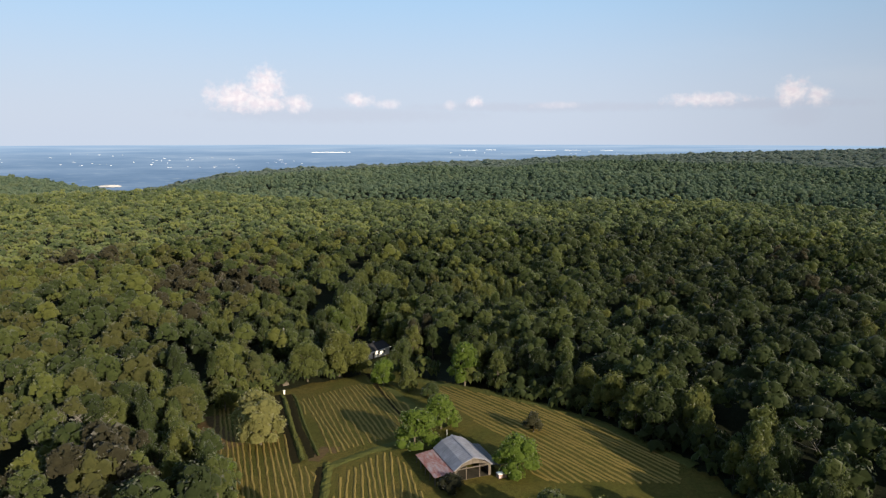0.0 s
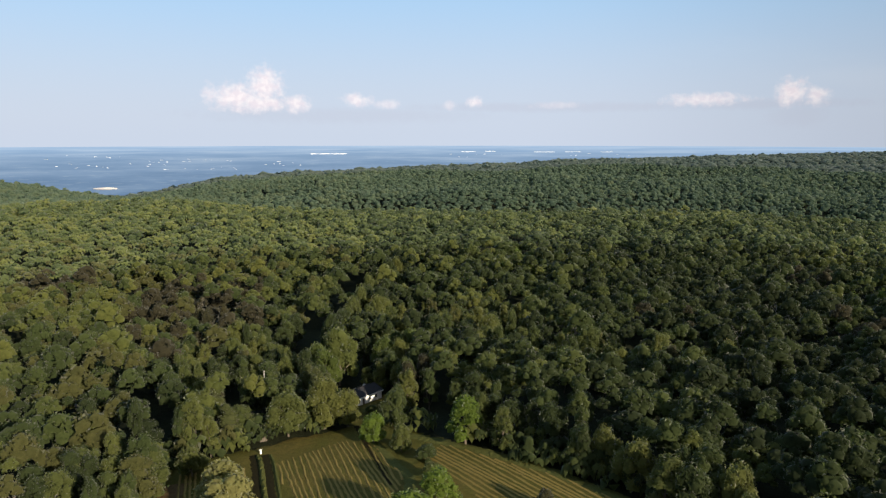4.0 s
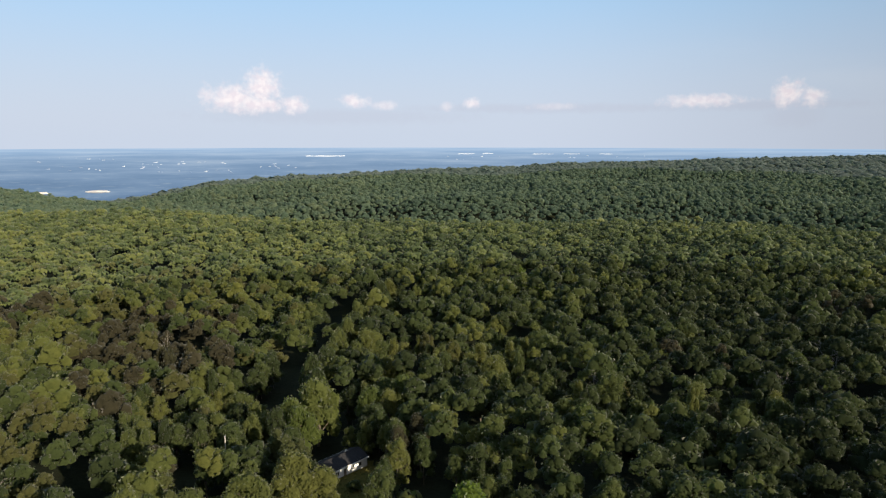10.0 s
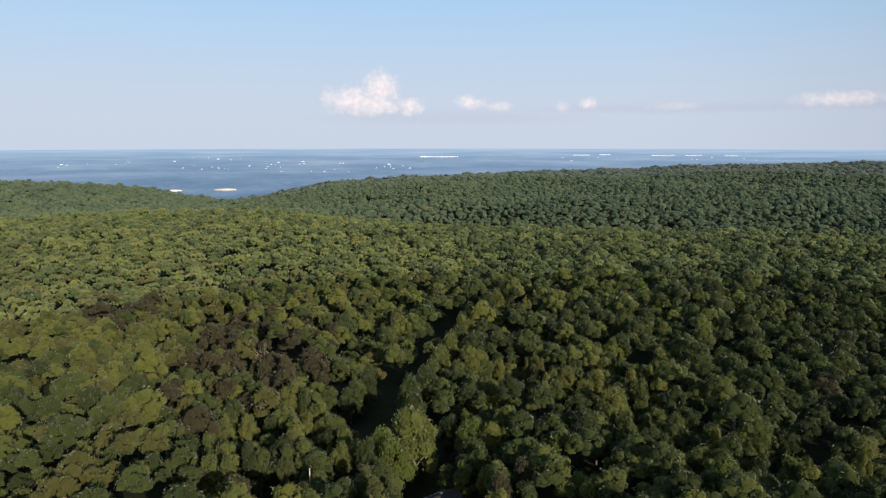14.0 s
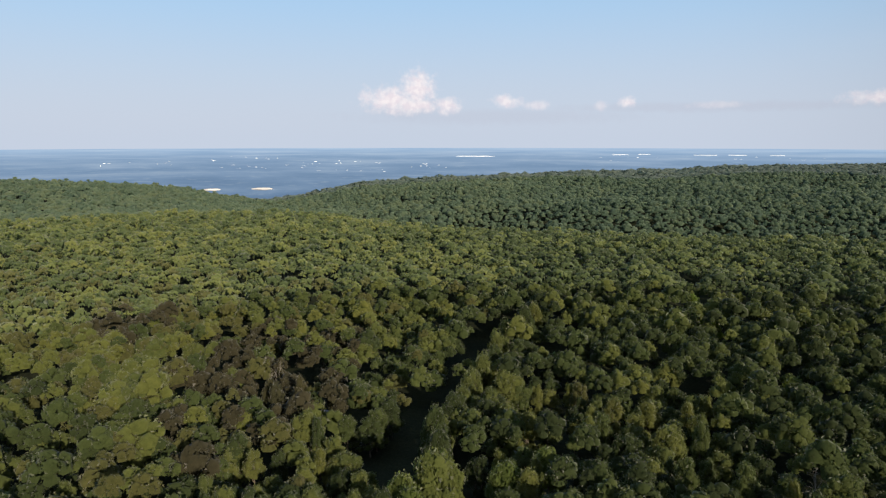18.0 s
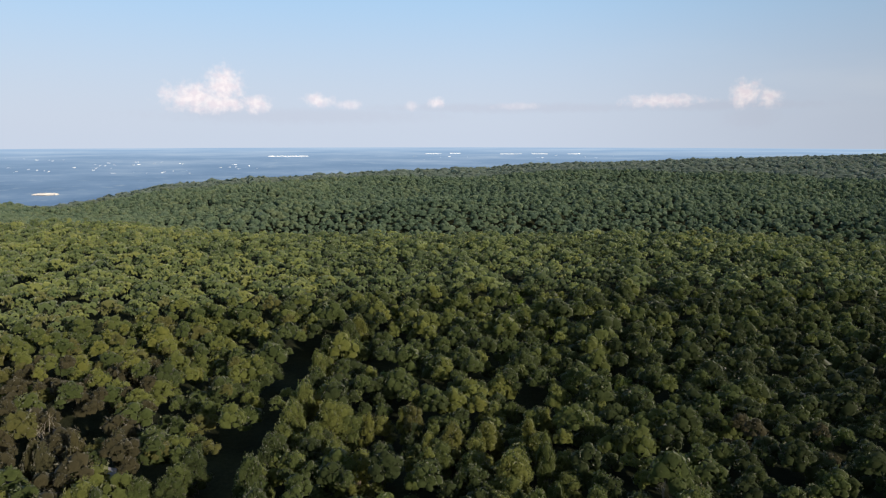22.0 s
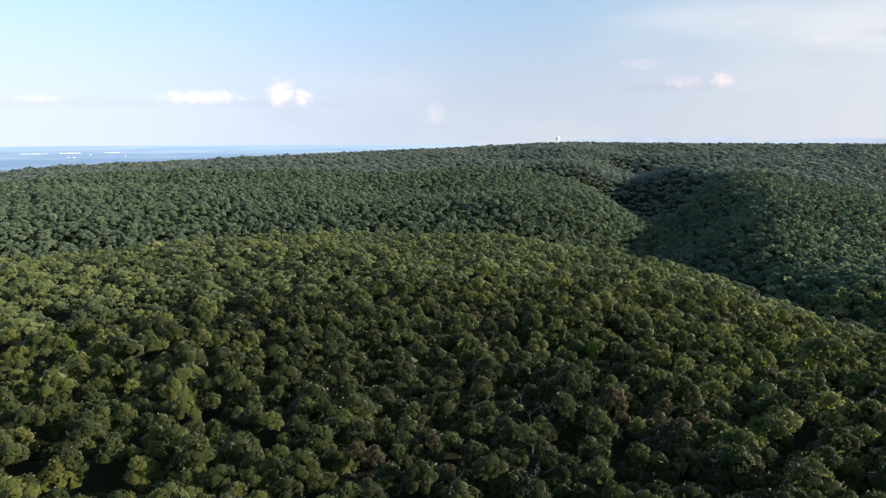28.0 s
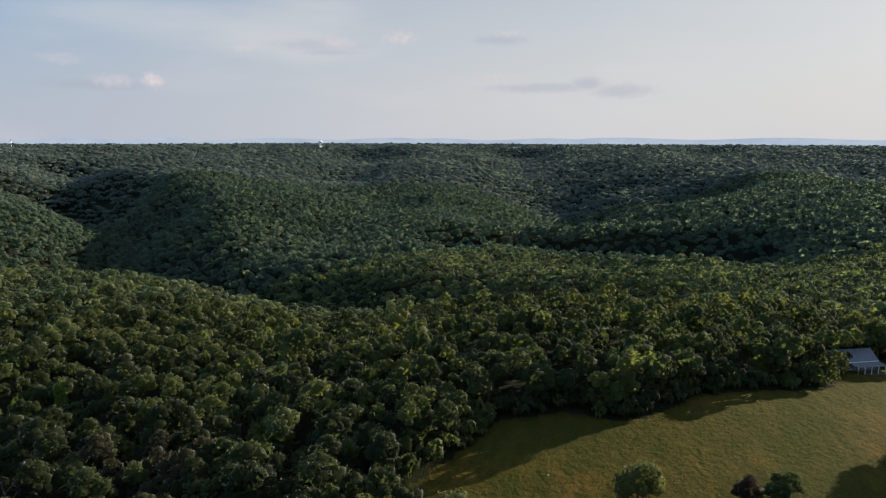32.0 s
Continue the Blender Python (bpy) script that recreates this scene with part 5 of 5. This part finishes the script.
for i, (dx, dy) in enumerate([(98, 377), (150, 330), (86, 149), (-92, 165), (-108, 232), (-114, 352), (120, 300), (55, 300)]):
    dead_tree(dx, dy, 19, i)


# ---------------------------------------------------------------- far things on the ridges
def water_tower(x, y, label):
    g = height(x, y)
    ob = new("water_tower")
    ob.location = (x, y, g)
    bm = bmesh.new()
    bmesh.ops.create_uvsphere(bm, u_segments=20, v_segments=12, radius=1, matrix=Matrix.Translation((0, 0, 34)) @ Matrix.Diagonal((7, 7, 4.6, 1)))
    part("tank", bm, TANKWHITE, ob, "pale rounded water tank")
    for i in range(6):
        a = i * math.pi / 3
        bm = bmesh.new()
        bmesh.ops.create_cone(bm, cap_ends=True, segments=8, radius1=0.55, radius2=0.45, depth=33, matrix=Matrix.Translation((math.cos(a) * 5.4, math.sin(a) * 5.4, 15.5)))
        part("leg", bm, TANKWHITE, ob)
    bm = bmesh.new()
    bmesh.ops.create_cone(bm, cap_ends=True, segments=12, radius1=1.1, radius2=1.1, depth=32, matrix=Matrix.Translation((0, 0, 15)))
    part("riser_pipe", bm, TANKWHITE, ob)
    return tagged(ob, label, "water tower")


tx, ty = 5 + 2600 * math.sin(radians(48.0)), 196 + 2600 * math.cos(radians(48.0))
water_tower(tx, ty, "pale water tower above the forest on the skyline")
tx, ty = 5 + 2500 * math.sin(radians(72.1)), 196 + 2500 * math.cos(radians(72.1))
water_tower(tx, ty, "pale water tower standing over the far forest")


def mast(x, y, h):
    ob = new("radio_mast")
    ob.location = (x, y, height(x, y))
    for i in range(3):
        a = i * 2.094
        part("leg", a_box(math.cos(a) * 0.9, math.sin(a) * 0.9, h / 2, 0.35, 0.35, h), TANKWHITE, ob)
    for j in range(8):
        part("brace", a_box(0, 0, h * (j + 0.7) / 8, 1.9, 1.9, 0.25), TANKWHITE, ob)
    return tagged(ob, "thin pale lattice radio mast over the forest", "mast")


tx, ty = 5 + 2500 * math.sin(radians(50.6)), 196 + 2500 * math.cos(radians(50.6))
mast(tx, ty, 38)


# far low ridges beyond the plateau, blue from the haze in their glow
def far_ridge(a0, a1, el, r, seed):
    rr = np.random.RandomState(seed)
    an = np.linspace(a0, a1, 60)
    t = np.linspace(0, 1, 60)
    shape = smooth(0, 0.16, t) * smooth(1, 0.84, t)
    top = 92 + r * np.tan(np.radians(-0.95 + (el + 0.95) * shape * (0.9 + 0.1 * np.sin(t * 17 + seed)))) 
    x, y = r * np.sin(np.radians(an)), 150 + r * np.cos(np.radians(an))
    x2, y2 = (r - 160) * np.sin(np.radians(an)), 150 + (r - 160) * np.cos(np.radians(an))
    x3, y3 = (r + 60) * np.sin(np.radians(an)), 150 + (r + 60) * np.cos(np.radians(an))
    v = np.concatenate([np.column_stack([x2, y2, np.full(60, -30.0)]), np.column_stack([x, y, top]), np.column_stack([x3, y3, np.full(60, -30.0)])])
    i = np.arange(60)[:-1]
    fc = np.concatenate([np.stack([i, i + 1, i + 61, i + 60], 1), np.stack([i + 60, i + 61, i + 121, i + 120], 1)])
    tagged(new("backdrop", raw_mesh("backdrop", v, fc, RIDGE_HAZE, True)), "long low ridge on the horizon, glowing in painted haze blue", "ridge", kind="structure")


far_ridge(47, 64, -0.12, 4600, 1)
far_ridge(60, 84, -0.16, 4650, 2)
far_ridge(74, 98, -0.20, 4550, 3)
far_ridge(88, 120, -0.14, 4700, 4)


# towns, warehouses and bare ground on the plain
def on_plain(az, el):
    """Where the line from the flight at that azimuth and elevation meets the plain."""
    r = np.linspace(2400, 4850, 600)
    x, y = r * math.sin(radians(az)), 150 + r * math.cos(radians(az))
    over = 92 + r * math.tan(radians(el)) - land(x, y)
    i = int(np.argmax(over < 0)) if (over < 0).any() else 599
    return float(x[i]), float(y[i]), float(r[i])


TOWN = plain("pale_town_roofs", (0.50, 0.53, 0.58), (0.70, 0.72, 0.75), 0.05, 0.7)
SAND = plain("quarry_sand", (0.42, 0.39, 0.37), (0.56, 0.52, 0.49), 0.02, 0.9)


def plain_building(name, az, el, w, h, label):
    x, y, r = on_plain(az, el)
    ob = new(name)
    ob.matrix_basis = Matrix.Translation((x, y, height(x, y) + 1.0)) @ Matrix.Rotation(radians(-az), 4, "Z")
    part("wall", a_box(0, 0, h / 2, w, 12, h), TOWN, ob)
    part("roof", a_box(0, 0, h + 0.2, w + 1, 13, 0.4), TOWN, ob)
    return tagged(ob, label, "building", "buildings on the plain")


for az, w in ((-9.6, 90), (-8.6, 110), (-10.6, 40)):
    plain_building("warehouse", az, -1.48, w, 3, "long white warehouse roofs far off on the plain")
for az, w in ((2.2, 90), (4.0, 60), (8.5, 120), (10.8, 90), (13.5, 70)):
    plain_building("warehouse", az, -1.25 - 0.03 * (az % 3), w, 2.5, "long pale warehouse far off on the plain")
rr = np.random.RandomState(9)
for az, el, n, spread in ((-22, -2.0, 14, 5.0), (-18, -2.6, 9, 3.0), (-28, -1.6, 8, 4.0), (-13, -2.3, 8, 3.0), (-36, -1.9, 8, 5.0), (4, -1.6, 6, 5.0), (-26, -2.3, 10, 4.0), (14, -1.5, 6, 4.0)):
    for i in range(n):
        plain_building("town_building", az + rr.normal() * spread * 0.5, el + rr.normal() * 0.10, rr.uniform(3, 15), rr.uniform(0.8, 1.8), "small white town building far off on the plain")


def bare_ground(az, el, w, d):
    x, y, r = on_plain(az, el)
    v, fc = ball(2)
    v = v * np.array([w, d, 6.0]) * np.random.RandomState(3).uniform(0.8, 1.15, (len(v), 1))
    ob = new("quarry", raw_mesh("quarry", v, fc, SAND))
    ob.matrix_basis = Matrix.Translation((x, y, height(x, y) + 1)) @ Matrix.Rotation(radians(-az), 4, "Z")
    return tagged(ob, "bare pale sand of a quarry far off on the plain", "quarry")


bare_ground(-26.6, -4.0, 52, 40)
bare_ground(-30.5, -4.0, 45, 22)
